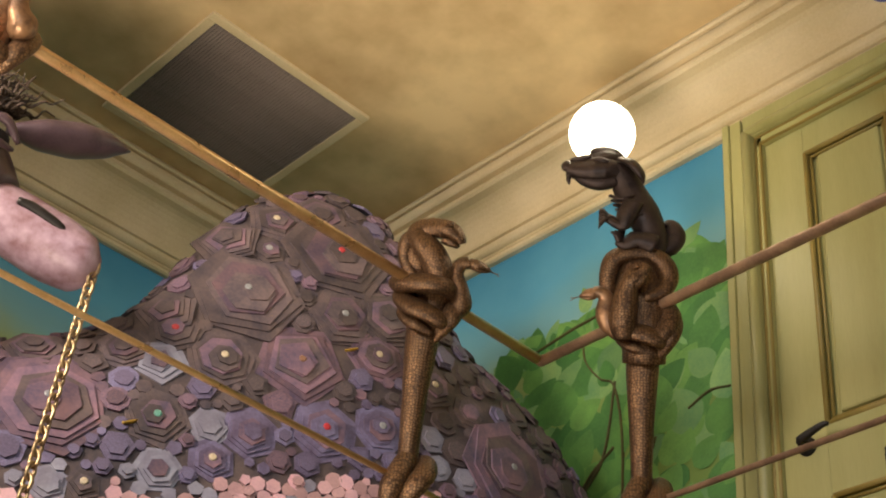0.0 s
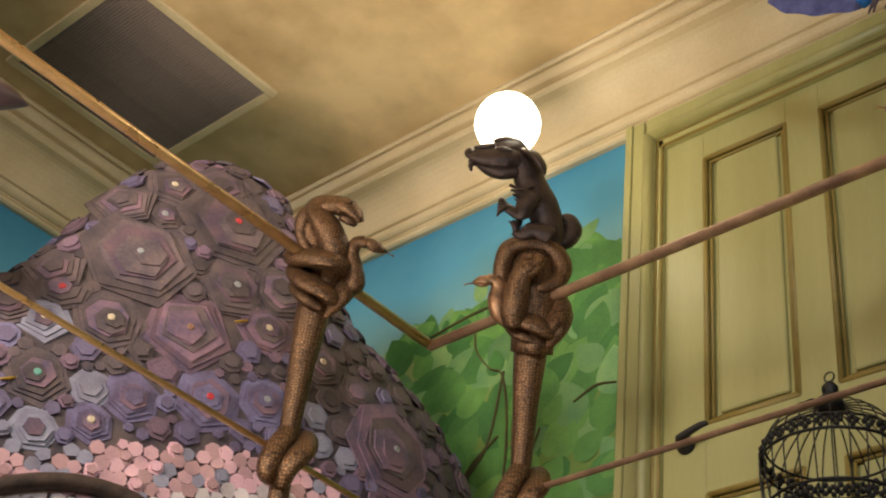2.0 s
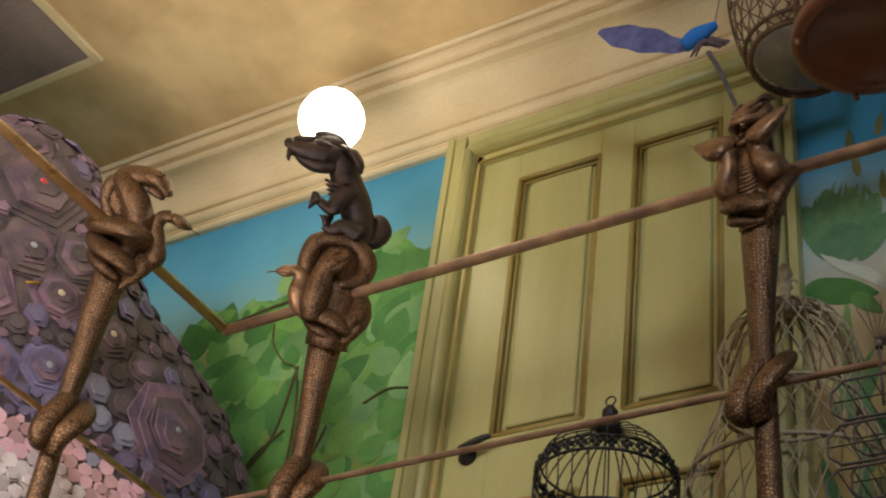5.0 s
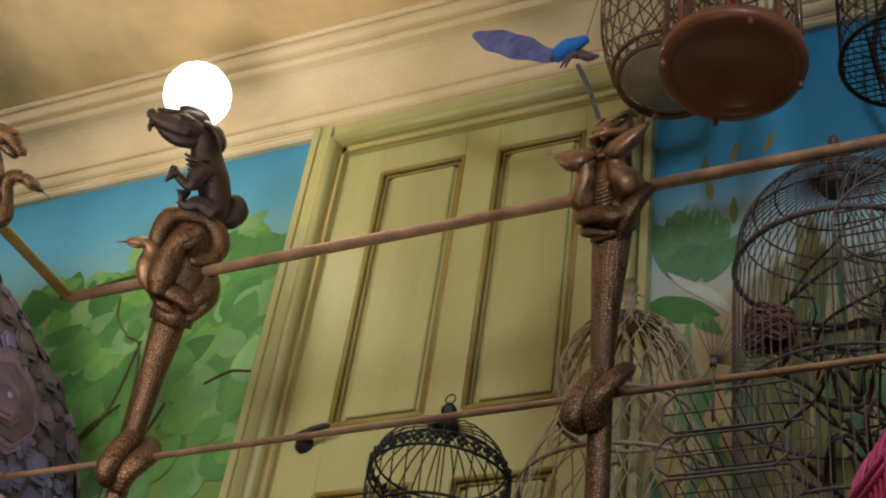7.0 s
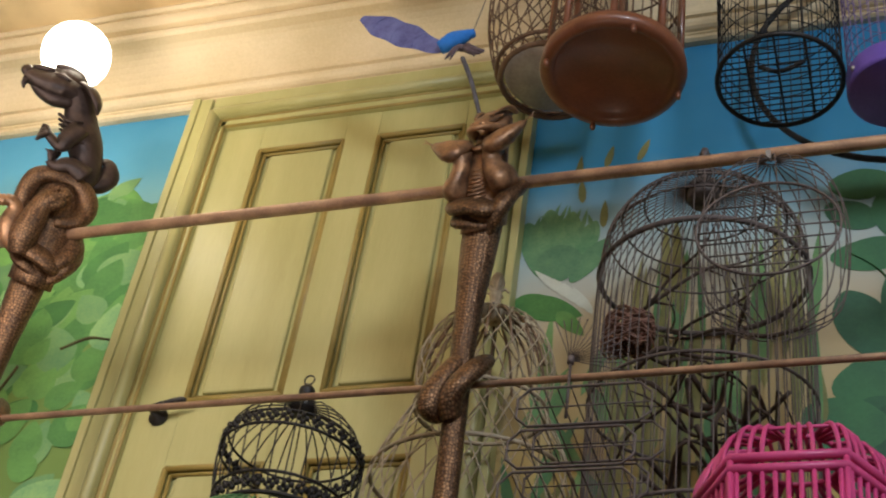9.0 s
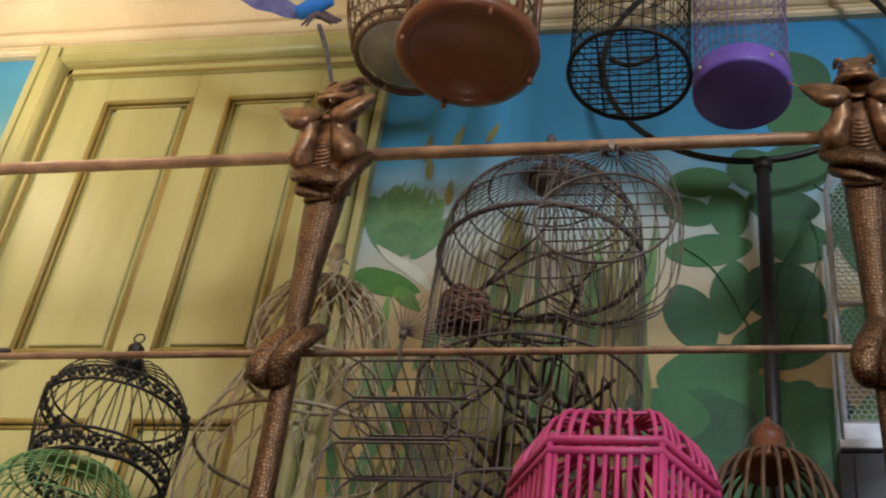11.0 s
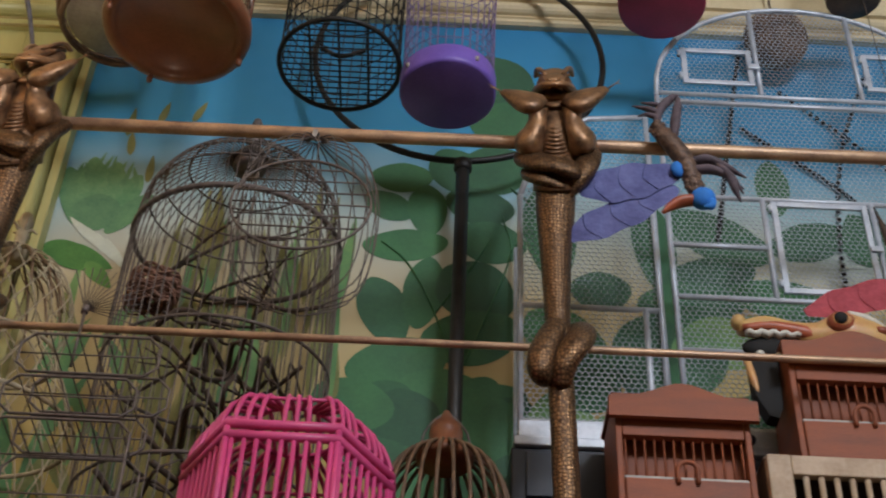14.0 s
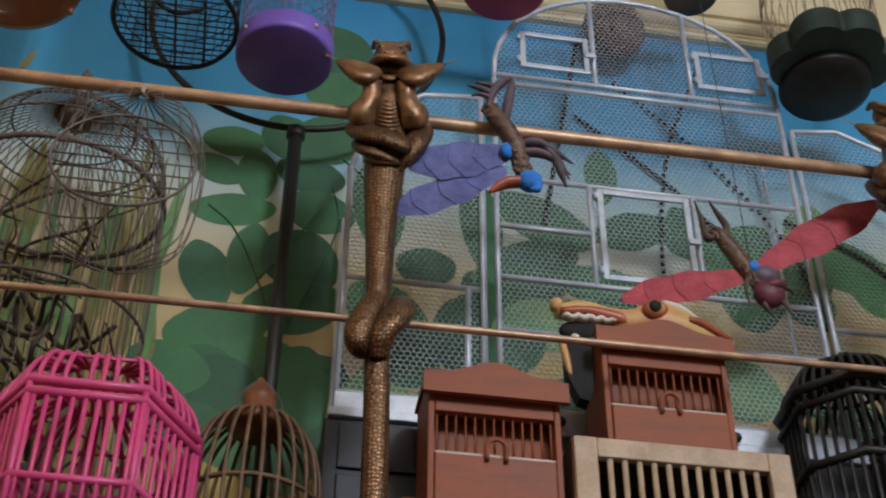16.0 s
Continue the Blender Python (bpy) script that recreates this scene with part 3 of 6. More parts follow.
def centre_snake_shape():
    """The upright middle snake with ringed belly and a broad blunt head, its mouth open."""
    s = Shape()
    s.tube(curve([(0, 0, 1.15), (0, -0.004, 1.26), (0, -0.012, 1.34), (0, -0.014, 1.43)], 18), [0.050, 0.050, 0.040, 0.036], 16)
    for k in range(8):
        z = 1.250 + k * 0.0125
        w = 0.021 - 0.0008 * k
        s.tube(curve([(-w, -0.050, z + 0.004), (-0.6 * w, -0.062, z + 0.001), (0, -0.066, z), (0.6 * w, -0.062, z + 0.001), (w, -0.050, z + 0.004)], 8), 0.0058, 6)
    # skull, cheeks and upper jaw
    s.ball((0, -0.014, 1.480), (0.040, 0.036, 0.042), 0, 16, 10)
    s.tube(curve([(0, 0.01, 1.508), (0, -0.03, 1.512), (0, -0.066, 1.500), (0, -0.096, 1.486)], 14), [0.028, 0.032, 0.028, 0.019], 16, flat=0.7)
    s.tube(curve([(-0.043, -0.006, 1.440), (-0.034, -0.050, 1.464), (-0.017, -0.086, 1.480), (0, -0.096, 1.482), (0.017, -0.086, 1.480), (0.034, -0.050, 1.464), (0.043, -0.006, 1.440)], 26), [0.012, 0.013, 0.011, 0.013, 0.012], 10)
    # lower jaw and throat
    s.tube(curve([(0, -0.006, 1.412), (0, -0.04, 1.408), (0, -0.074, 1.414)], 8), [0.036, 0.030, 0.014], 14, flat=0.5)
    s.tube(curve([(-0.038, -0.006, 1.428), (-0.024, -0.046, 1.416), (0, -0.072, 1.410), (0.024, -0.046, 1.416), (0.038, -0.006, 1.428)], 20), [0.009, 0.010, 0.008, 0.010, 0.009], 9)
    s.tube(curve([(0, -0.02, 1.23), (0, -0.036, 1.32), (0, -0.026, 1.41)], 10), [0.032, 0.032, 0.040], 14)
    s.ball((0, -0.022, 1.446), (0.038, 0.034, 0.032), 0, 14, 9)
    for k in (-1, 1):
        s.tube(curve([(k * 0.018, -0.076, 1.512), (k * 0.030, -0.050, 1.528), (k * 0.036, -0.022, 1.530), (k * 0.042, 0.004, 1.505)], 10), [0.004, 0.007, 0.008, 0.005], 8)
        s.ball((k * 0.031, -0.046, 1.508), (0.006, 0.008, 0.006), 0, 10, 7)
        s.ball((k * 0.011, -0.100, 1.496), 0.0045, 0, 6, 5)
    return lean(s, 2.22)


def side_snake_shape(k):
    """A snake looped over the bar, its neck bent back and its head turned out."""
    s = Shape()
    P = curve([(k * 0.018, 0.016, 1.262), (k * 0.044, -0.010, 1.266), (k * 0.055, -0.036, 1.284), (k * 0.054, -0.055, 1.310), (k * 0.043, -0.067, 1.336), (k * 0.037, -0.073, 1.368), (k * 0.038, -0.076, 1.402)], 34)
    s.tube(P, [0.018, 0.027, 0.032, 0.030, 0.023, 0.0195, 0.023], 16)
    b, t = np.array((k * 0.036, -0.076, 1.408)), np.array((k * 0.114, -0.084, 1.458))
    d, u = t - b, np.array((0, 0, 1.0))
    # upper head, wedge shaped and deep at the throat, with a lower jaw parted from it
    s.tube([b - 0.10 * d, b + 0.12 * d, b + 0.36 * d, b + 0.70 * d + u * 0.002, t + u * 0.002], [0.026, 0.037, 0.035, 0.023, 0.009], 14, flat=1.0)
    s.tube([b - u * 0.012, b + 0.30 * d - u * 0.022, b + 0.66 * d - u * 0.020, t - 0.06 * d - u * 0.012], [0.024, 0.026, 0.016, 0.006], 12, flat=0.7)
    side = np.cross(d / np.linalg.norm(d), u)
    for e in (-1, 1):
        s.ball(b + 0.42 * d + u * 0.014 + side * e * 0.017, 0.0055, 0, 8, 6)
        s.tube([b + 0.25 * d + u * 0.013 + side * e * 0.016, b + 0.5 * d + u * 0.018 + side * e * 0.015, b + 0.75 * d + u * 0.013 + side * e * 0.008], [0.004, 0.005, 0.002], 6)
        s.tube([t, t + d * 0.22 + u * 0.004, t + d * 0.36 + side * e * 0.006 + u * (0.004 + 0.006 * e)], [0.0024, 0.0018, 0.001], 5)
    return lean(s, 2.22)


BODY, KNOT, COIL, CENTRE = Shape(), knot_shape(), coil_shape(), centre_snake_shape()
SIDES = [side_snake_shape(-1), side_snake_shape(1)]
snake_body(BODY, 1.225)
post_label = "bronze railing post of entwined snakes"


def snake_post(loc, turn, heads, label):
    p = thing("railing_post", loc, label, "railing post", "snake posts of the railing")
    part("shaft", BODY, BRONZE, p)
    part("knot", KNOT, BRONZE, p)
    part("coil", COIL, BRONZE, p)
    for name, shape in heads:
        part(name, shape, BRONZE_SMOOTH if "centre" in name or len(heads) == 3 and name == "side_snake" else BRONZE, p)
    p.rotation_euler = (0, 0, radians(turn))
    return p


post = snake_post((2.046, RY, 0), -6, [("centre_snake", CENTRE), ("side_snake", SIDES[0]), ("side_snake", SIDES[1])], post_label + ", three heads facing out")
for (x, y), turn in (((0.905, RY), -10), ((3.225, RY), -8), ((RX, -2.13), 62)):
    copy_thing(post, pose(x, y, 0, 0, 0, turn))

# the post with a raised hood at the side of the corner
hood = Shape()
hood.tube(curve([(0.0, 0.0, 1.16), (0.015, -0.005, 1.27), (0.020, -0.03, 1.34), (-0.008, -0.042, 1.405), (-0.040, -0.028, 1.445), (-0.034, -0.018, 1.472), (0.0, -0.03, 1.484), (0.026, -0.042, 1.484)], 34), [0.046, 0.044, 0.042, 0.040, 0.034, 0.034, 0.034, 0.034], 16)
hood.tube(curve([(-0.04, 0.0, 1.31), (-0.072, 0.0, 1.38), (-0.068, -0.008, 1.435), (-0.035, -0.014, 1.468)], 18), [0.022, 0.020, 0.022, 0.018], 12)
hood.tube(curve([(0.006, -0.035, 1.486), (0.034, -0.045, 1.486), (0.058, -0.05, 1.466), (0.072, -0.052, 1.444)], 14), [0.034, 0.036, 0.026, 0.013], 14, flat=0.85)
hood.tube(curve([(0.024, -0.04, 1.452), (0.046, -0.048, 1.442), (0.062, -0.05, 1.430)], 10), [0.022, 0.020, 0.008], 10, flat=0.8)
hood.ball((0.034, -0.075, 1.508), 0.010, 0, 8, 6)
hood.ball((0.070, -0.066, 1.462), 0.006, 0, 8, 6)
hood.tube(curve([(-0.05, 0.035, 1.30), (-0.078, -0.01, 1.288), (-0.04, -0.05, 1.298), (0.01, -0.062, 1.304), (0.045, -0.045, 1.294), (0.055, 0.0, 1.27)], 28), [0.022, 0.030, 0.031, 0.031, 0.028, 0.02], 14)
hood.ball((-0.030, -0.004, 1.395), (0.046, 0.024, 0.072), 0, 16, 12)
hood.ball((0.01, 0.0, 1.30), (0.06, 0.05, 0.06), 0, 16, 10)
lean(hood, 2.95)
upstart = Shape()
P = curve([(0.03, 0.0, 1.20), (0.066, -0.022, 1.222), (0.086, -0.03, 1.25), (0.078, -0.036, 1.30), (0.066, -0.04, 1.345), (0.074, -0.042, 1.376), (0.096, -0.044, 1.386)], 28)
upstart.tube(P, [0.022, 0.027, 0.028, 0.022, 0.018, 0.019, 0.021], 14)
snake_head(upstart, (0.10, -0.044, 1.385), (0.152, -0.048, 1.366), 0.022)
lean(upstart, 2.95)
post_a = snake_post((RX, -0.872, 0), 52.9, [("hooded_snake", hood), ("side_snake", upstart)], post_label + ", one head with a raised hood")

# the lamp post: a crouching beast figure carries the lit globe
tangle = Shape()
tangle.tube(curve([(0.0, 0, 1.12), (0.0, 0.0, 1.28), (-0.012, 0.0, 1.38), (-0.015, 0.0, 1.45)], 14), [0.055, 0.062, 0.066, 0.052], 14)
tangle.tube(curve([(-0.085, -0.01, 1.27), (-0.094, -0.022, 1.34), (-0.094, -0.03, 1.40), (-0.080, -0.032, 1.447), (-0.045, -0.036, 1.468), (0.01, -0.03, 1.468), (0.050, -0.028, 1.438), (0.062, -0.03, 1.392), (0.046, -0.042, 1.35), (-0.005, -0.052, 1.325)], 40), [0.018, 0.022, 0.024, 0.027, 0.027, 0.027, 0.027, 0.027, 0.025, 0.02], 14)
tangle.tube(curve([(0.05, -0.01, 1.31), (0.066, -0.028, 1.265), (0.05, -0.044, 1.22), (0.02, -0.05, 1.18)], 18), [0.024, 0.029, 0.027, 0.02], 12)
lean(tangle, 2.96)
climber = Shape()
climber.tube(curve([(-0.05, -0.055, 1.20), (-0.056, -0.068, 1.25), (-0.050, -0.075, 1.31), (-0.044, -0.078, 1.36), (-0.026, -0.082, 1.395), (0.008, -0.088, 1.432)], 26), [0.028, 0.036, 0.034, 0.029, 0.030, 0.014], 14)
climber.tube(curve([(-0.03, -0.082, 1.372), (-0.01, -0.088, 1.388), (0.006, -0.09, 1.41)], 10), [0.024, 0.02, 0.008], 10)
climber.ball((-0.024, -0.104, 1.428), 0.008, 0, 8, 6)
lean(climber, 2.96)
reacher = Shape()
P = curve([(-0.06, -0.03, 1.205), (-0.088, -0.036, 1.235), (-0.100, -0.042, 1.275), (-0.098, -0.046, 1.318), (-0.112, -0.05, 1.338), (-0.128, -0.05, 1.337)], 24)
reacher.tube(P, [0.022, 0.027, 0.025, 0.021, 0.019, 0.019], 12)
snake_head(reacher, (-0.126, -0.05, 1.336), (-0.166, -0.052, 1.322), 0.021)
lean(reacher, 2.96)
post_b = snake_post((-0.245, RY, 0), 42.1, [("arched_snake", tangle), ("climbing_snake", climber), ("side_snake", reacher)], post_label + ", carrying the lamp figure")

figure = Shape()
figure.tube(curve([(-0.03, 0.01, 1.455), (0.012, 0.0, 1.495), (0.014, 0.0, 1.545), (-0.006, 0.0, 1.60), (-0.024, 0.0, 1.635), (-0.042, 0.0, 1.685), (-0.058, 0.0, 1.735), (-0.085, 0.0, 1.775)], 30), [0.036, 0.050, 0.043, 0.050, 0.052, 0.044, 0.044, 0.046], 18)
figure.tube(curve([(-0.072, 0.0, 1.752), (-0.11, -0.004, 1.762), (-0.15, -0.006, 1.757), (-0.188, -0.008, 1.757), (-0.214, -0.008, 1.760)], 20), [0.044, 0.057, 0.053, 0.042, 0.031], 16, flat=0.9)
figure.tube(curve([(-0.08, -0.004, 1.722), (-0.125, -0.008, 1.712), (-0.16, -0.01, 1.720), (-0.19, -0.01, 1.738)], 14), [0.038, 0.040, 0.032, 0.018], 12, flat=0.8)
for k in (-1, 1):
    figure.ball((-0.214, -0.008 + k * 0.015, 1.768), (0.017, 0.016, 0.021), 0, 12, 8)
    figure.tube(curve([(-0.204, -0.01 + k * 0.018, 1.738), (-0.210, -0.011 + k * 0.020, 1.722), (-0.206, -0.012 + k * 0.019, 1.702)], 8), [0.009, 0.007, 0.0015], 8)
    figure.tube(curve([(-0.196, k * 0.034, 1.742), (-0.165, k * 0.044, 1.748), (-0.135, k * 0.052, 1.744)], 10), [0.007, 0.009, 0.005], 8)
    figure.tube(curve([(-0.205, k * 0.018, 1.790), (-0.178, k * 0.026, 1.798), (-0.150, k * 0.030, 1.806)], 8), [0.006, 0.010, 0.007], 8)
figure.ball((-0.108, 0.004, 1.797), (0.052, 0.045, 0.040), 0, 18, 10)
figure.tube(curve([(-0.154, -0.012, 1.822), (-0.140, -0.01, 1.824), (-0.115, -0.006, 1.826), (-0.085, -0.004, 1.818), (-0.056, -0.004, 1.798)], 18), [0.004, 0.014, 0.018, 0.018, 0.006], 12)
for k in range(5):
    a = -0.04 + 0.012 * k
    figure.tube(curve([(-0.095 + 0.006 * k, -0.03, 1.665 - 0.016 * k), (-0.066 + 0.006 * k, -0.052, 1.655 - 0.016 * k), (-0.03 + 0.006 * k, -0.045, 1.668 - 0.016 * k)], 8), 0.0055, 6)
for k in (-1, 1):
    figure.tube(curve([(-0.148, 0.0 + k * 0.034, 1.790), (-0.126, k * 0.046, 1.797), (-0.10, k * 0.050, 1.790)], 10), [0.006, 0.010, 0.006], 8)
    figure.tube(curve([(-0.072, k * 0.04, 1.800), (-0.036, k * 0.052, 1.782), (-0.012, k * 0.054, 1.745), (-0.004, k * 0.05, 1.712)], 12), [0.016, 0.028, 0.024, 0.006], 10, flat=0.5)
    figure.tube(curve([(-0.03, k * 0.045, 1.648), (-0.048, k * 0.055, 1.60), (-0.058, k * 0.058, 1.565), (-0.08, k * 0.056, 1.572), (-0.102, k * 0.054, 1.588)], 18), [0.030, 0.027, 0.021, 0.016, 0.013], 11)
    figure.tube(curve([(0.02, k * 0.036, 1.50), (-0.02, k * 0.048, 1.515), (-0.05, k * 0.05, 1.495), (-0.072, k * 0.05, 1.506)], 14), [0.036, 0.028, 0.018, 0.013], 10)
    for q in range(4):
        dy, dz = (q - 1.5) * 0.011, 0.014 * (q - 1.5)
        figure.tube(curve([(-0.100, k * 0.054 + dy * 0.5, 1.588), (-0.116, k * 0.054 + dy, 1.590 + dz), (-0.122, k * 0.054 + dy * 1.3, 1.572 + dz)], 8), [0.0085, 0.0065, 0.0012], 7)
        figure.tube(curve([(-0.068, k * 0.05 + dy * 0.5, 1.508), (-0.078 + 0.007 * q, k * 0.05 + dy, 1.530 + 0.003 * q), (-0.090 + 0.010 * q, k * 0.05 + dy * 1.3, 1.538 + 0.004 * q)], 8), [0.0085, 0.006, 0.0012], 7)
figure.tube(curve([(0.02, 0.02, 1.47), (0.062, 0.024, 1.488), (0.084, 0.024, 1.525), (0.072, 0.022, 1.562), (0.052, 0.02, 1.566)], 16), [0.026, 0.032, 0.029, 0.022, 0.010], 12)
lean(figure, 2.96)
figure.tube([(-0.112, 0.02, 1.80), (-0.116, 0.06, 1.85), (-0.118, 0.094, 1.895)], [0.034, 0.03, 0.032], 14)
figure_ob = solid("lamp_figure", figure, DARK_BRONZE, "dark bronze crouching beast figure holding up a globe lamp", "statue", loc=(-0.245, RY, 0))
figure_ob.rotation_euler = (0, 0, radians(42.1))
globe = solid("globe_lamp", Shape().lathe([(0.03, 1.945)] + [(0.097 * math.sin(a), 2.035 - 0.097 * math.cos(a)) for a in np.linspace(0.32, 3.12, 22)], 32), GLOBE, "lit white opal glass globe on the beast figure's head", "lamp", loc=(-0.398, RY - 0.011, -0.06))

# ---- the mosaic beast behind the corner of the railing ----
HIDE = material("felt_hide", (0.150, 0.108, 0.105), 0.6, dark=(0.050, 0.042, 0.058), scale=13.0, bump=0.25, fine=110, island=0.3)
PLUM = material("plum_felt", (0.255, 0.150, 0.180), 0.55, dark=(0.075, 0.062, 0.115), scale=11.0, bump=0.25, fine=110, island=0.3)
VIOLET = material("violet_felt", (0.205, 0.180, 0.305), 0.5, dark=(0.095, 0.068, 0.120), scale=14.0, bump=0.25, fine=110, island=0.3)
# rose scales, their pink raised to carry the spotlight on the lower flank
ROSE = material("rose_felt_lit", (0.72, 0.44, 0.45), 0.6, dark=(0.44, 0.26, 0.31), scale=8.0, bump=0.3, fine=160, island=0.3)
SLATE = material("pale_slate_felt", (0.312, 0.312, 0.390), 0.8, dark=(0.195, 0.182, 0.247), scale=12.0, bump=0.3, island=0.2)
# white sequins, also lightened in colour for that spotlight
PEARL = material("pearl_sequin_lit", (0.78, 0.71, 0.69), 0.35, dark=(0.54, 0.45, 0.48), scale=14.0, bump=0.2, island=0.2)
BUTTONS = [material("button_" + n, c, 0.3, scale=40, amount=0.15, bump=0.05) for n, c in (("red", (0.55, 0.05, 0.06)), ("cream", (0.65, 0.55, 0.38)), ("jade", (0.16, 0.42, 0.33)), ("grey", (0.32, 0.33, 0.34)), ("brown", (0.30, 0.16, 0.10)))]
GOLD = material("gold_braid", (0.60, 0.38, 0.06), 0.4, 0.6, scale=60)

SIL_S = (-1.3, -0.87, -0.62, -0.50, -0.40, -0.27, -0.06, 0.11, 0.24, 0.39, 0.60, 0.75, 0.86, 0.95)
SIL_Z = (0.98, 1.00, 1.12, 1.25, 1.50, 1.72, 1.83, 1.79, 1.66, 1.43, 1.31, 1.20, 1.06, 0.75)
BO, BU = np.array((-1.1, -0.85, 0.0)), np.array((0.34, 0.94, 0.0)) / math.hypot(0.34, 0.94)
BN = np.array((BU[1], -BU[0], 0.0))


def hide_point(s, a):
    """On the beast's side: s along its back, a from the belly (0) to the spine (1)."""
    s0 = float(np.clip(s, -1.3, 0.95))
    k = np.linspace(-0.05, 0.05, 5)
    zt = float(np.mean(np.interp(s0 + k, SIL_S, SIL_Z)))
    w = 0.24 * min(1.0, max(0.12, (0.97 - s0) / 0.5)) ** 0.6
    t = a * math.pi / 2
    return BO + BU * s0 + BN * w * math.cos(t) ** 0.8 + np.array((0, 0, 0.35 + (zt - 0.35) * math.sin(t)))


def hide_frame(s, a):
    p = hide_point(s, a)
    ds, da = hide_point(s + 0.02, a) - hide_point(s - 0.02, a), hide_point(s, min(1, a + 0.02)) - hide_point(s, max(0, a - 0.02))
    ds /= np.linalg.norm(ds)
    n = np.cross(ds, da)
    n /= np.linalg.norm(n) + 1e-9
    return p, ds, np.cross(n, ds), n


beast = thing("mosaic_beast", tuple(BO), "huge humped beast figure clad in layered plum felt polygons with buttons", "sculpture")
skin = Shape()
S_, A_ = np.linspace(-1.3, 0.95, 70), np.linspace(0, 1, 26)
vs = [hide_point(q, a) - BO for q in S_ for a in A_]
back = [(-2 * ((hide_point(q, a) - BO) @ BN) * BN + hide_point(q, a) - BO) for q in S_ for a in A_]
k = len(A_)
fs = [(i * k + j, (i + 1) * k + j, (i + 1) * k + j + 1, i * k + j + 1) for i in range(69) for j in range(k - 1)]
skin.add(vs, fs).add(back, [f[::-1] for f in fs])
part("hide", skin, HIDE, beast)
for q in (-1.0, 0.55):
    for e in (-0.12, 0.12):
        b = BU * q + BN * e
        part("leg", Shape().tube([b + (0, 0, 0.002), b + (0, 0, 0.25), b + (0, 0, 0.6)], [0.085, 0.07, 0.11], 14), HIDE, beast)


FELTS = [HIDE, PLUM, VIOLET, ROSE, SLATE, PEARL]


def layer_shape(size, q, layers, sides, spin, jitter):
    """One polygon of a stack of ever smaller ones."""
    r = size * (1 - q / (layers + 0.6)) ** 0.9
    off = (jitter.uniform(-0.025, 0.025) * size * q, jitter.uniform(-0.025, 0.025) * size * q)
    out = []
    for e in range(sides):
        a = spin + 2 * math.pi * e / sides + jitter.uniform(-0.05, 0.05) + q * 0.05
        rr = r * jitter.uniform(0.95, 1.05)
        out.append((off[0] + rr * math.cos(a), off[1] + rr * math.sin(a)))
    return Shape().plate(out, (0, 0, -0.002 + 0.0048 * q), (1, 0, 0), (0, 1, 0), 0.0044)


ROSETTES = [(-0.215, 0.69, 0.08, 0, 1), (-0.225, 0.59, 0.059, 0, 3), (-0.026, 0.59, 0.151, 0, 0), (-0.265, 0.49, 0.151, 0, 3), (-0.105, 0.47, 0.037, 0, -1), (0.004, 0.45, 0.095, 0, 3), (-0.424, 0.5, 0.069, 0, 0), (0.134, 0.5, 0.094, 0, -1), (-0.294, 0.36, 0.089, 0, 1), (-0.095, 0.35, 0.121, 1, 4), (0.114, 0.41, 0.076, 1, 1), (-0.444, 0.44, 0.068, 4, 1), (0.283, 0.46, 0.074, 0, 1), (-0.424, 0.3, 0.079, 0, 2), (-0.294, 0.25, 0.053, 4, -1), (-0.195, 0.24, 0.07, 2, -1), (-0.006, 0.26, 0.089, 2, 0), (0.144, 0.3, 0.07, 2, 3), (-0.274, 0.2, 0.057, 2, 1), (-0.394, 0.2, 0.06, 4, -1), (-0.683, 0.44, 0.148, 1, 3), (-0.633, 0.21, 0.049, 4, -1), (-0.553, 0.21, 0.042, 0, 1), (0.532, 0.45, 0.145, 1, 3), (-0.334, 0.7, 0.094, 0, -1), (-0.085, 0.7, 0.09, 0, -1), (-0.454, 0.61, 0.081, 0, -1), (-0.742, 0.69, 0.084, 0, -1), (-0.533, 0.58, 0.071, 0, -1), (0.402, 0.52, 0.062, 0, -1)]
rj = random.Random(11)
for s0, a0, size, tint, button in ROSETTES:
    p, dx, dy, n = hide_frame(s0, a0)
    sides, layers, spin = rj.choice((6, 6, 7, 5)), max(3, min(6, int(size / 0.014))), rj.uniform(0, 1)
    m = Matrix(((dx[0], dy[0], n[0]), (dx[1], dy[1], n[1]), (dx[2], dy[2], n[2]))).to_4x4()
    m.translation = Vector(p - BO)
    o = part("rosette", layer_shape(size * 1.1, 0, layers, sides, spin, rj), FELTS[tint], beast)
    o.matrix_local = m
    for q in range(1, layers):
        part("layer", layer_shape(size * 1.1, q, layers, sides, spin, rj), FELTS[(tint, tint, tint, 0 if tint == 1 else 1, tint, tint)[q]], o)
    top = 0.004 + 0.0048 * (layers - 1)
    if button >= 0:
        b = Shape().lathe([(0, -0.004), (0.0095, -0.004), (0.0105, 0.002), (0.008, 0.005), (0.004, 0.0042), (0, 0.004)], 14)
        b.v = [(x, y, z + top - 0.004) for x, y, z in b.v]
        part("button", b, BUTTONS[button], o)

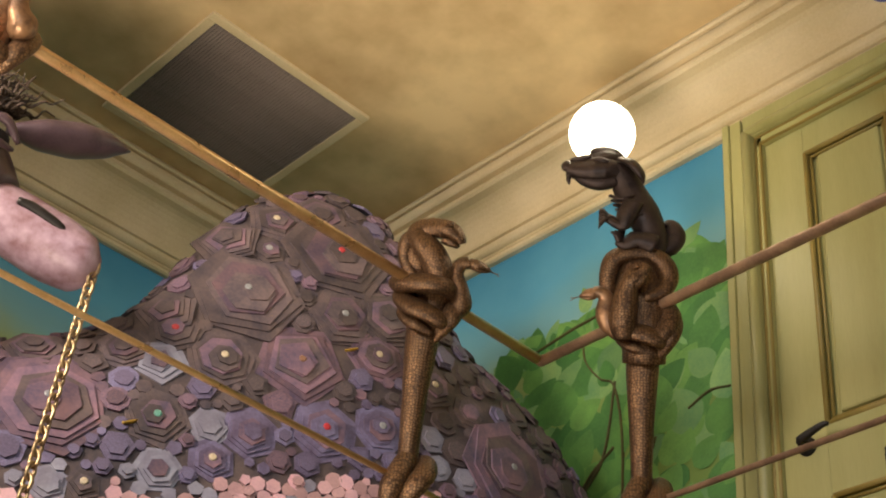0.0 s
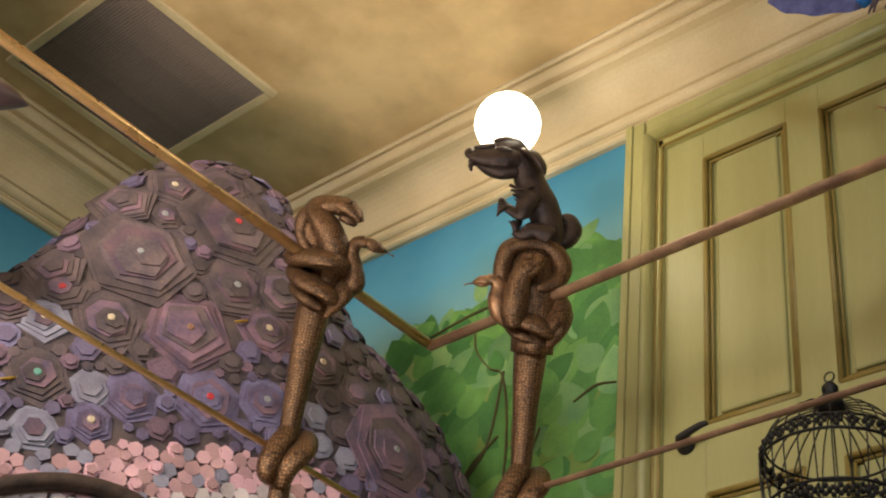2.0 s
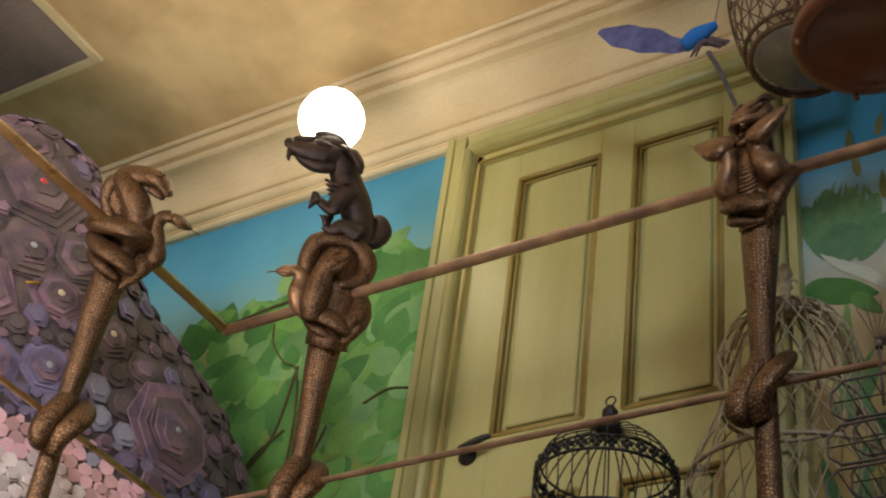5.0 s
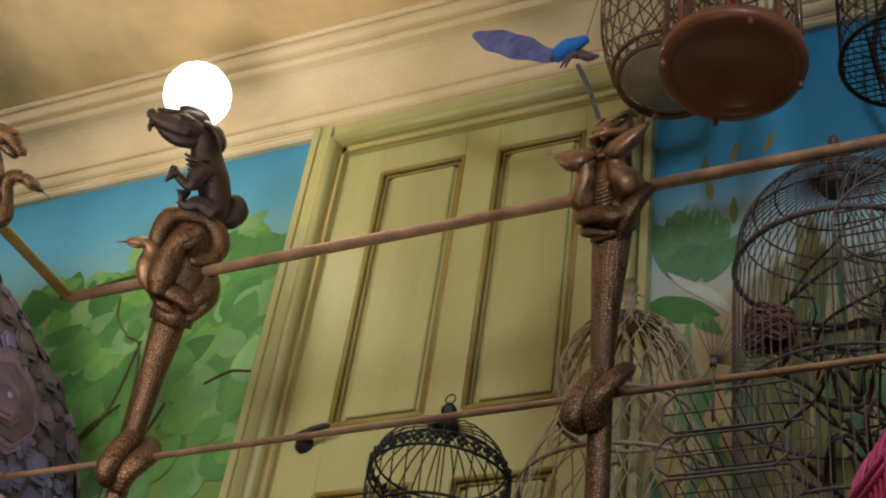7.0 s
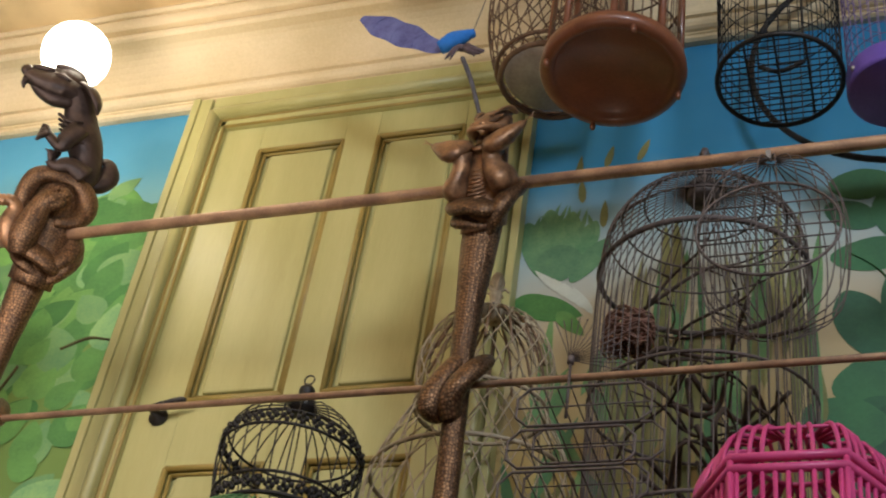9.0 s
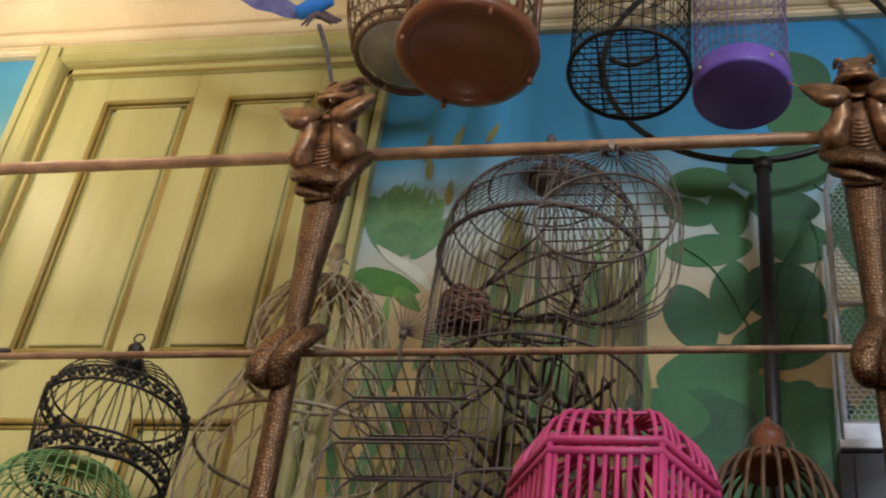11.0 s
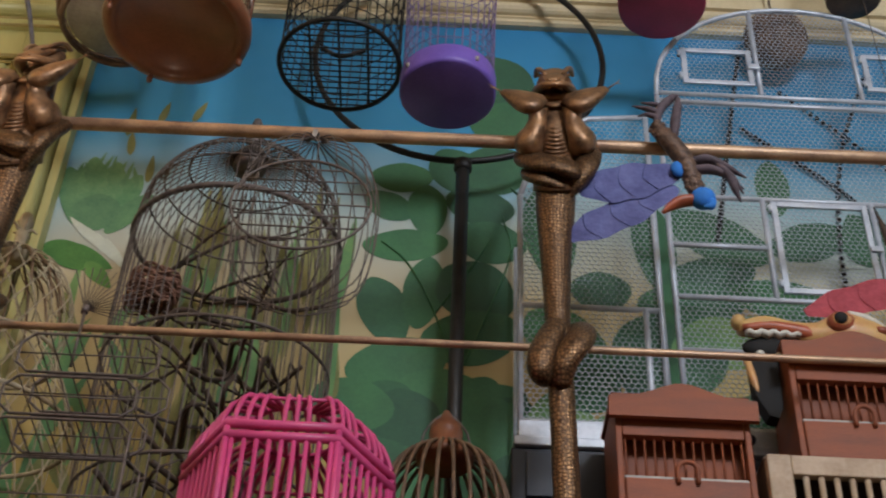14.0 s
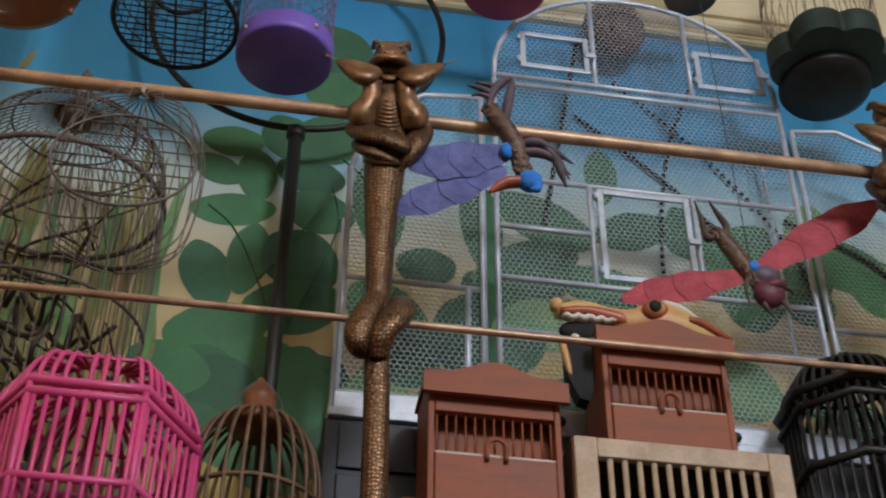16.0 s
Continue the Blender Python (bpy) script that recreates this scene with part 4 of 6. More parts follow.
# small tiles fill the hide between the rosettes
taken = [(hide_point(q[0], q[1]), q[2] * 0.86) for q in ROSETTES]
tiles = {0: Shape(), 1: Shape(), 2: Shape(), 3: Shape(), 4: Shape(), 5: Shape()}
spots = []
TJ = random.Random(3)
ZEDGE = lambda q: float(np.interp(q, (-0.9, -0.4, 0.0, 0.25, 0.5), (0.49, 0.66, 0.79, 0.85, 0.75)))
for row in range(19):
    for col in range(60):
        s0, z0 = -1.26 + 0.037 * (col + 0.5 * (row % 2)) + TJ.uniform(-0.004, 0.004), 0.36 + 0.0315 * row + TJ.uniform(-0.004, 0.004)
        zt = hide_point(s0, 1.0)[2]
        if z0 > ZEDGE(s0) or zt < z0 + 0.1:
            continue
        a0 = math.asin((z0 - 0.35) / (zt - 0.35)) * 2 / math.pi
        p, r = hide_point(s0, a0), TJ.uniform(0.0195, 0.0230)
        if any(np.linalg.norm(p - q) < r * 0.72 + d for q, d in taken[:len(ROSETTES)]):
            continue
        taken.append((p, r * 0.8))
        spots.append((s0, a0, r, p[2]))
for step in range(18000):
    s0, a0 = TJ.uniform(-1.28, 0.93), TJ.uniform(0.12, 0.985)
    p = hide_point(s0, a0)
    if step >= 10000 and p[2] > ZEDGE(s0) + 0.32:
        continue
    r = TJ.uniform(0.034, 0.055) if step < 4000 else TJ.uniform(0.020, 0.034) if step < 10000 else TJ.uniform(0.012, 0.022)
    if any(np.linalg.norm(p - q) < r * 0.72 + d for q, d in taken):
        continue
    taken.append((p, r * 0.86))
    spots.append((s0, a0, r, p[2]))
TINTS = ("brown", "plum", "violet", "rose", "slate", "pearl")
proto = {}
for tint in range(6):
    for q in range(5):
        sides, spin = (5, 6, 6, 7, 8)[q], TJ.uniform(0, 3)
        sh = Shape()
        for lay, f in ((0, 1.0), (1, 0.62)):
            out = [(f * TJ.uniform(0.9, 1.06) * math.cos(spin + 2 * math.pi * e / sides), f * TJ.uniform(0.9, 1.06) * math.sin(spin + 2 * math.pi * e / sides)) for e in range(sides)]
            sh.plate(out, (0, 0, 0.02 + 0.2 * lay), (1, 0, 0), (0, 1, 0), 0.22)
        proto[tint, q] = sh.mesh("tile", FELTS[tint])
spots.sort(key=lambda q: -q[2])
for k, (s0, a0, r, z) in enumerate(spots):
    p, dx, dy, n = hide_frame(s0, a0)
    edge = ZEDGE(s0) + 0.02
    tint = 5 if z < edge - 0.135 + 0.03 * math.sin(9 * s0) else TJ.choice((3, 3, 3, 3, 3, 4)) if z < edge else TJ.choice((2, 2, 2, 1, 4)) if z < edge + 0.16 else TJ.choice((0, 0, 0, 0, 1, 1, 2))
    ux, uy = dx + n * 0.08 * TJ.uniform(-1, 1), dy + n * 0.08 * TJ.uniform(-1, 1)
    if k < 300:
        o = part("tile", proto[tint, TJ.randrange(5)], None, beast)
        m = Matrix(((ux[0], uy[0], n[0]), (ux[1], uy[1], n[1]), (ux[2], uy[2], n[2]))).to_4x4()
        o.matrix_local = Matrix.Translation(Vector(p - BO)) @ m @ Matrix.Diagonal((r, r, 0.03, 1))
        continue
    sides, spin = TJ.choice((5, 6, 6, 7, 8)), TJ.uniform(0, 3)
    out = [(r * TJ.uniform(0.9, 1.06) * math.cos(spin + 2 * math.pi * e / sides), r * TJ.uniform(0.9, 1.06) * math.sin(spin + 2 * math.pi * e / sides)) for e in range(sides)]
    tiles[tint].plate(out, p - BO + n * 0.001, ux, uy, 0.006)
for tint in range(6):
    if tiles[tint].v:
        tagged(part("scale", tiles[tint], FELTS[tint], beast, "small " + TINTS[tint] + " felt scales"), kind="stuff")



def on_hide(s0, z):
    zt = hide_point(s0, 1.0)[2]
    p, _, _, n = hide_frame(s0, math.asin(min(1.0, (z - 0.35) / (zt - 0.35))) * 2 / math.pi)
    return p + n * 0.012 - BO


band = Shape().tube(curve([on_hide(q, z) for q, z in ((-0.56, 0.42), (-0.48, 0.50), (-0.38, 0.56), (-0.26, 0.60), (-0.13, 0.60), (-0.02, 0.55), (0.06, 0.46))], 30), 0.022, 10)
part("girth_band", band, material("girth_leather", (0.075, 0.048, 0.035), 0.6, dark=(0.028, 0.019, 0.015), scale=30.0, bump=0.5), beast, "dark brown arched leather band")
for q, z in ((-0.21, 1.22), (0.02, 1.19), (-0.50, 0.80)):
    p = on_hide(q, z)
    part("gold_tag", Shape().tube(curve([p, p + BU * 0.018 + np.array((0, 0, 0.008)), p + BU * 0.034 + np.array((0, 0, 0.018))], 6), [0.003, 0.005, 0.003], 6), GOLD, beast, "small twist of gold braid")

# ---- the beast's head, ear, mane and bridle chain ----
MUZZLE = material("painted_muzzle", (0.50, 0.36, 0.45), 0.42, dark=(0.24, 0.13, 0.15), scale=22.0, bump=0.5, fine=60, coat=0.08)
EAR = material("ear_leather", (0.13, 0.085, 0.10), 0.35, dark=(0.055, 0.035, 0.045), scale=12.0, bump=0.15)
TWIG = material("dry_twig", (0.10, 0.065, 0.045), 0.75, dark=(0.045, 0.03, 0.022), scale=40.0, bump=0.4)
CHAIN = material("brass_chain", (0.60, 0.46, 0.26), 0.35, 0.8, dark=(0.30, 0.20, 0.10), scale=60.0)


def loc_b(p):
    return np.array(p, float) - BO


def run_b(pts, n):
    return curve([loc_b(p) for p in pts], n)


s = Shape().tube(run_b([(-1.42, -1.75, 0.75), (-1.36, -1.98, 0.95), (-1.27, -2.10, 1.15), (-1.2, -2.12, 1.30)], 18), [0.20, 0.17, 0.14, 0.12], 18)
part("neck", s, HIDE, beast)
s = Shape().tube(run_b([(-1.19, -2.20, 1.36), (-1.17, -2.08, 1.36), (-1.15, -1.95, 1.30), (-1.12, -1.86, 1.22)], 16), [0.08, 0.145, 0.13, 0.09], 20)
s.ball(loc_b((-1.030, -1.925, 1.345)), (0.018, 0.036, 0.024), 1, 12, 8)
s.tube(run_b([(-1.022, -1.975, 1.37), (-1.004, -1.925, 1.385), (-1.022, -1.87, 1.35)], 10), [0.008, 0.014, 0.007], 8).tube(run_b([(-1.022, -1.97, 1.325), (-1.006, -1.925, 1.315), (-1.022, -1.88, 1.325)], 10), [0.006, 0.010, 0.006], 8)
part("head", s, [EAR, BLACK_METAL], beast)
s = Shape().tube(run_b([(-1.12, -1.88, 1.22), (-1.09, -1.79, 1.185), (-1.055, -1.69, 1.15), (-1.03, -1.62, 1.13), (-1.02, -1.585, 1.125)], 20), [0.072, 0.084, 0.086, 0.074, 0.03], 20)
s.tube(run_b([(-1.012, -1.83, 1.195), (-1.004, -1.79, 1.190), (-0.985, -1.73, 1.166), (-0.984, -1.69, 1.150)], 12), [0.010, 0.015, 0.014, 0.005], 8, mat=1)
part("muzzle", s, [MUZZLE, BLACK_METAL], beast, "glossy pink painted muzzle")
s = Shape().tube(run_b([(-1.1, -1.88, 1.44), (-1.1, -1.80, 1.475), (-1.1, -1.70, 1.52), (-1.1, -1.62, 1.555), (-1.1, -1.555, 1.58)], 16), [0.018, 0.054, 0.064, 0.044, 0.004], 16, flat=0.7)
part("ear", s, EAR, beast, "smooth dark pointed leather ear")
mj = random.Random(21)
s = Shape()
for k in range(60):
    b = np.array((-1.12 + mj.uniform(-0.04, 0.04), -1.96 + mj.uniform(-0.09, 0.06), 1.49))
    d = np.array((mj.uniform(-0.3, 0.3), mj.uniform(0.1, 1.0), mj.uniform(0.2, 0.9)))
    d *= mj.uniform(0.09, 0.15) / np.linalg.norm(d)
    side = np.cross(d, (mj.uniform(-1, 1), mj.uniform(-1, 1), mj.uniform(-1, 1)))
    side *= 0.010 / np.linalg.norm(side)
    phase = mj.uniform(0, 6)
    s.tube(run_b([b + d * q + side * math.sin(phase + 16 * q) for q in np.linspace(0, 1, 16)], 30), [0.005, 0.004, 0.002], 6)
tagged(part("mane", s, TWIG, beast, "curly wire forelock"), kind="stuff")


def chain(name, p0, p1, link, thick, parent, mat):
    p0, p1 = np.array(p0, float), np.array(p1, float)
    L = np.linalg.norm(p1 - p0)
    n = int(L / (link * 1.45))
    me = Shape().ring((0, 0, 0), link * 0.6, thick, 14, axis="y", m=6, ry=link).mesh("link", mat)
    for k in range(n):
        q = p0 + (p1 - p0) * (k + 0.5) / n
        o = part(name, me, None, parent)
        o.location, o.rotation_euler = q, (0.1, 0.0, radians(90 * (k % 2) + 25))


chain("link", loc_b((-1.0, -1.60, 1.13)), loc_b((-0.98, -1.62, 0.45)), 0.020, 0.0048, beast, CHAIN)

# ---- cages: shared ways of making them ----
WIRE = material("dark_wire", (0.17, 0.135, 0.12), 0.55, 0.3, dark=(0.075, 0.058, 0.052), scale=50.0, bump=0.3)
STRAW = material("straw_cane", (0.46, 0.38, 0.25), 0.6, dark=(0.26, 0.20, 0.12), scale=40.0, bump=0.3)
CANE = material("brown_split_cane", (0.30, 0.19, 0.11), 0.55, dark=(0.15, 0.085, 0.05), scale=30.0, bump=0.3)
RATTAN = material("brown_rattan", (0.17, 0.095, 0.05), 0.55, dark=(0.075, 0.04, 0.022), scale=30.0, bump=0.35)
COPPER_WOOD = material("copper_brown_wood", (0.24, 0.085, 0.038), 0.4, dark=(0.15, 0.05, 0.022), scale=9.0, bump=0.12, coat=0.2)
TRAY = material("worn_white_tray", (0.42, 0.38, 0.34), 0.5, 0.2, dark=(0.22, 0.19, 0.17), scale=8.0)
PURPLE = material("purple_enamel", (0.20, 0.12, 0.52), 0.45, dark=(0.14, 0.08, 0.40), scale=9.0, bump=0.06)
PURPLE_WIRE = material("mauve_wire", (0.26, 0.18, 0.38), 0.5, scale=30.0)
PINK = material("pink_plastic", (0.66, 0.075, 0.24), 0.42, dark=(0.52, 0.05, 0.17), scale=12.0, bump=0.06)
CRIMSON = material("crimson_enamel", (0.42, 0.03, 0.09), 0.45, dark=(0.30, 0.02, 0.06), scale=10.0)
GALV = material("galvanised_steel", (0.58, 0.62, 0.69), 0.42, 0.25, dark=(0.42, 0.46, 0.53), scale=25.0, bump=0.12)
TERRA = material("terracotta_wood", (0.30, 0.078, 0.028), 0.62, dark=(0.18, 0.048, 0.019), scale=5.0, bump=0.15, streak=(1, 1, 5))
CREAM_WOOD = material("worn_cream_wood", (0.52, 0.40, 0.29), 0.6, dark=(0.33, 0.22, 0.13), scale=12.0, bump=0.25)
BOTTLE = material("bottle_green_tin", (0.035, 0.055, 0.045), 0.5, 0.3, dark=(0.015, 0.025, 0.02), scale=12.0)
NAVY = material("navy_paint", (0.016, 0.020, 0.034), 0.5, dark=(0.008, 0.010, 0.018), scale=9.0)
GREEN_WIRE = material("green_wire", (0.16, 0.32, 0.12), 0.5, dark=(0.09, 0.2, 0.07), scale=30.0)
STAND = material("bench_wood", (0.09, 0.06, 0.04), 0.6, scale=8.0, streak=(1, 6, 1))


def ring_line(prof, z):
    zs, rs = [q[1] for q in prof], [q[0] for q in prof]
    order = np.argsort(zs)
    return float(np.interp(z, np.array(zs)[order], np.array(rs)[order]))


def wires(prof, n, t, k=22, sides=5, twist=0.0, flat=1.0):
    """n upright wires that follow a turned profile of (radius, height)."""
    s = Shape()
    P = curve([(r, 0, z) for r, z in prof], k)
    for q in range(n):
        a = 2 * math.pi * q / n + twist * np.linspace(0, 1, k)
        s.tube(np.stack([P[:, 0] * np.cos(a), P[:, 0] * np.sin(a), P[:, 2]], -1), t, sides, flat=flat, caps=False)
    return s


def hang(cage, top, t=0.0025, mat=None):
    """A hook, and a thin wire from the cage's top to the ceiling."""
    z = ZC - cage.location.z
    s = Shape().tube([(0, 0, top), (0, 0, z)], t, 6).ring((0, 0, top + 0.02), 0.018, 0.003, 16, axis="y")
    part("hanging_wire", s, mat or WIRE, cage)


# ---- hanging cages ----
cage = thing("hanging_bird_cage", (1.162, -0.42, 1.638), "round brown wooden bird cage with a copper-coloured tray underneath", "bird cage", "hanging cages")
s = Shape().lathe([(0.0, 0.020), (0.136, 0.020), (0.142, 0.004), (0.150, -0.004), (0.158, -0.005), (0.172, 0.0), (0.176, 0.012), (0.174, 0.03), (0.16, 0.036), (0, 0.036)], 48)
part("tray", s, COPPER_WOOD, cage)
for k in range(4):
    a = 0.5 + k * math.pi / 2
    part("foot", Shape().lathe([(0.0, -0.026), (0.006, -0.025), (0.0075, -0.015), (0.005, 0.002), (0.0, 0.003)], 12, c=(0.163 * math.cos(a), 0.163 * math.sin(a), 0)), COPPER_WOOD, cage)
for k in range(8):
    a = k * math.pi / 4 + 0.2
    part("upright", Shape().tube([(0.158 * math.cos(a), 0.158 * math.sin(a), 0.034), (0.158 * math.cos(a), 0.158 * math.sin(a), 0.55)], 0.009, 8), COPPER_WOOD, cage)
prof = [(0.158, 0.034), (0.158, 0.3), (0.158, 0.55), (0.13, 0.68), (0.07, 0.77), (0.01, 0.80)]
s = wires(prof, 40, 0.0016)
for z in (0.12, 0.28, 0.42, 0.55):
    s.ring((0, 0, z), ring_line(prof, z), 0.003)
part("wirework", s, RATTAN, cage)
hang(cage, 0.80)

cage = thing("hanging_bird_cage", (0.945, -0.23, 1.862), "bulging woven wicker bird cage with a worn white tray", "bird cage", "hanging cages")
prof = [(0.128, 0.0), (0.16, 0.07), (0.182, 0.18), (0.188, 0.31), (0.165, 0.45), (0.11, 0.56), (0.02, 0.62)]
s = Shape()
P = curve([(r, 0, z) for r, z in prof], 40)
for d in (-1, 1):
    for q in range(22):
        a = 2 * math.pi * q / 22 + d * 2.4 * np.linspace(0, 1, 40)
        s.tube(np.stack([P[:, 0] * np.cos(a), P[:, 0] * np.sin(a), P[:, 2]], -1), 0.0022, 5, caps=False)
part("wickerwork", s, RATTAN, cage)
part("rim", Shape().ring((0, 0, 0.0), 0.132, 0.008, 36).ring((0, 0, 0.03), 0.146, 0.006, 36), RATTAN, cage)
part("tray", Shape().lathe([(0, -0.004), (0.098, -0.004), (0.112, 0.004), (0.124, 0.02), (0.124, 0.026), (0, 0.026)], 36), TRAY, cage, "worn white round tray")
hang(cage, 0.62)

cage = thing("hanging_bird_cage", (1.54, -0.30, 1.675), "round black wire bird cage with a barred open floor", "bird cage", "hanging cages")
prof = [(0.146, 0.0), (0.146, 0.2), (0.146, 0.42), (0.11, 0.56), (0.03, 0.62)]
s = wires(prof, 34, 0.0016)
for z in (0.05, 0.10, 0.16, 0.22, 0.28, 0.34, 0.42):
    s.ring((0, 0, z), 0.146, 0.0016, 40, m=5)
part("wirework", s, BLACK_METAL, cage)
part("rim", Shape().ring((0, 0, 0), 0.147, 0.0065, 44), BLACK_METAL, cage)
s = Shape()
for k in range(-7, 8):
    y = k * 0.0185
    x = math.sqrt(max(0, 0.145 ** 2 - y * y))
    s.tube([(-x, y, 0), (x, y, 0)], 0.002, 6)
for k in (-2, 0, 2):
    x = k * 0.035
    y = math.sqrt(0.145 ** 2 - x * x)
    s.tube([(x, -y, 0.004), (x, y, 0.004)], 0.003, 6)
part("floor_grid", s, BLACK_METAL, cage)
part("perch", Shape().tube(curve([(-0.05, 0.0, 0.06), (0, 0.01, 0.045), (0.06, 0.0, 0.06)], 8), 0.006, 8).tube([(-0.05, 0, 0.06), (-0.05, 0, 0.4)], 0.002, 5).tube([(0.06, 0, 0.06), (0.06, 0, 0.4)], 0.002, 5), BLACK_METAL, cage)
hang(cage, 0.62)

cage = thing("hanging_bird_cage", (1.806, -0.30, 1.585), "small mauve wire bird cage with a solid purple base", "bird cage", "hanging cages")
part("base", Shape().lathe([(0, 0.0), (0.109, 0.0), (0.115, 0.004), (0.116, 0.012), (0.116, 0.056), (0.112, 0.06), (0, 0.06)], 48), PURPLE, cage, "solid purple enamelled drum base")
prof = [(0.110, 0.06), (0.112, 0.3), (0.118, 0.5), (0.10, 0.62), (0.02, 0.72)]
s = wires(prof, 34, 0.0011)
for k in range(12):
    z = 0.09 + k * 0.042
    s.ring((0, 0, z), ring_line(prof, z), 0.0011, 36, m=4)
part("wirework", s, PURPLE_WIRE, cage)
for k in range(4):
    a = k * math.pi / 2 + 0.6
    part("clip", Shape().ball((0.117 * math.cos(a), 0.117 * math.sin(a), 0.03), (0.006, 0.006, 0.008), 0, 10, 8), TRAY, cage)
hang(cage, 0.72)

for loc, r, mat, base, lab in (((2.345, -0.30, 1.955), 0.112, CRIMSON, CRIMSON, "small wire bird cage with a crimson round base"),
                               ((2.885, -0.22, 2.125), 0.075, WIRE, RATTAN, "small dark wire bird cage with a woven brown base")):
    cage = thing("hanging_bird_cage", loc, lab, "bird cage", "hanging cages")
    part("base", Shape().lathe([(0, 0.0), (r * 0.94, 0.0), (r, 0.006), (r, 0.035), (r * 0.95, 0.04), (0, 0.04)], 40), base, cage)
    s = wires([(r * 0.96, 0.04), (r, 0.16), (r * 0.8, 0.27), (0.01, 0.33)], 28, 0.0014)
    s.ring((0, 0, 0.16), r, 0.002).ring((0, 0, 0.1), r * 0.98, 0.0015)
    part("wirework", s, mat, cage)
    hang(cage, 0.33)

cage = thing("hanging_bird_cage", (3.20, -0.30, 1.80), "dark bottle-green bird cage with a scalloped tin base", "bird cage", "hanging cages")
a = np.linspace(0, 2 * math.pi, 96, endpoint=False)
rr = 0.128 + 0.030 * np.abs(np.cos(3 * a + 0.35)) ** 0.7
out = [(r * math.cos(q), r * math.sin(q)) for r, q in zip(rr, a)]
s = Shape().plate(out, (0, 0, 0), (1, 0, 0), (0, 1, 0), 0.006)
verts = [(x, y, z) for z in (0.006, 0.075) for x, y in out]
s.add(verts, [(q, (q + 1) % 96, 96 + (q + 1) % 96, 96 + q) for q in range(96)])
part("base", s, BOTTLE, cage)
part("dish", Shape().lathe([(0, -0.030), (0.090, -0.028), (0.115, -0.014), (0.122, 0.0), (0, 0.0005)], 40, c=(0.005, 0.055, -0.002)), BLACK_METAL, cage, "round black dish under the tray")
s = wires([(0.14, 0.07), (0.145, 0.25), (0.12, 0.4), (0.02, 0.5)], 30, 0.002)
s.ring((0, 0, 0.25), 0.145, 0.003)
part("wirework", s, STRAW, cage)
hang(cage, 0.5)

nest = thing("hanging_nest", (2.71, -0.055, 2.05), "round woven brown nest ball hung on the wall", "nest")
s = Shape()
nj = random.Random(4)
for k in range(60):
    ax = np.array((nj.gauss(0, 1), nj.gauss(0, 1), nj.gauss(0, 1)))
    ax /= np.linalg.norm(ax)
    e1 = np.cross(ax, (0.3, 0.5, 0.8))
    e1 /= np.linalg.norm(e1)
    e2 = np.cross(ax, e1)
    t = np.linspace(0, 2 * math.pi, 22)
    s.tube((np.cos(t)[:, None] * e1 + np.sin(t)[:, None] * e2) * np.array((0.085, 0.066, 0.10)) + (0, 0, 0.09), 0.0042, 5)
tagged(part("weave", s, RATTAN, nest), kind="stuff")
part("cord", Shape().tube([(0, 0, 0.18), (0, 0, ZC - 2.05 - 0.2)], 0.003, 6), TWIG, nest)

# ---- the display bench along the gallery's edge ----
for x0, x1 in ((0.15, 1.36), (1.755, 3.7)):
    solid("display_bench", Shape().box((x0, -0.53, 0.0), (x1, -0.0, 0.2), 0, 0.006), STAND, "low dark wooden bench that carries the cages", "bench")
solid("display_step", Shape().box((0.98, -0.70, 0.0), (1.75, -0.535, 0.1), 0, 0.005).box((1.362, -0.535, 0.0), (1.75, -0.0, 0.1), 0, 0.005), STAND, "lower dark wooden step before the bench", "bench")

# ---- the tall cage ----
tall = thing("tall_bird_cage", (1.345, -0.185, 0.2), "tall domed rusty wire bird cage with dry branches inside", "bird cage")
prof = [(0.236, 0.03), (0.240, 0.55), (0.234, 1.0), (0.20, 1.14), (0.12, 1.22), (0.035, 1.245)]
s = Shape()
P = curve([(r, 0, z) for r, z in prof], 34)
for q in range(66):
    a = 2 * math.pi * q / 66
    s.tube(np.stack([P[:, 0] * math.cos(a), 0.87 * P[:, 0] * math.sin(a), P[:, 2]], -1), 0.0016, 5, caps=False)
part("wirework", s, WIRE, tall)
for z, t in ((0.03, 0.008), (0.30, 0.004), (0.62, 0.004), (0.98, 0.007)):
    part("hoop", Shape().ring((0, 0, z), ring_line(prof, z), t, 44, ry=0.87 * ring_line(prof, z)), WIRE, tall)
for z, r in ((1.09, 0.216), (1.15, 0.19), (1.20, 0.14)):
    part("hoop", Shape().ring((0, 0, z), r, 0.0025, 40, ry=0.87 * r), WIRE, tall)
part("hub", Shape().lathe([(0, 1.215), (0.036, 1.216), (0.04, 1.225), (0.04, 1.26), (0.034, 1.27), (0.014, 1.275), (0.011, 1.30), (0.02, 1.315), (0.022, 1.33), (0.012, 1.345), (0.006, 1.36), (0.013, 1.372), (0.009, 1.388), (0, 1.39)], 20), WIRE, tall)
part("tray", Shape().lathe([(0, 0.0), (0.23, 0.0), (0.24, 0.01), (0.24, 0.03), (0, 0.03)], 44), STAND, tall)
s = Shape()
for k in (-1, 1):
    s.ring((k * 0.03, 0, 1.335), 0.016, 0.0025, 14, axis="y")
part("handle", s, WIRE, tall)
bj = random.Random(8)
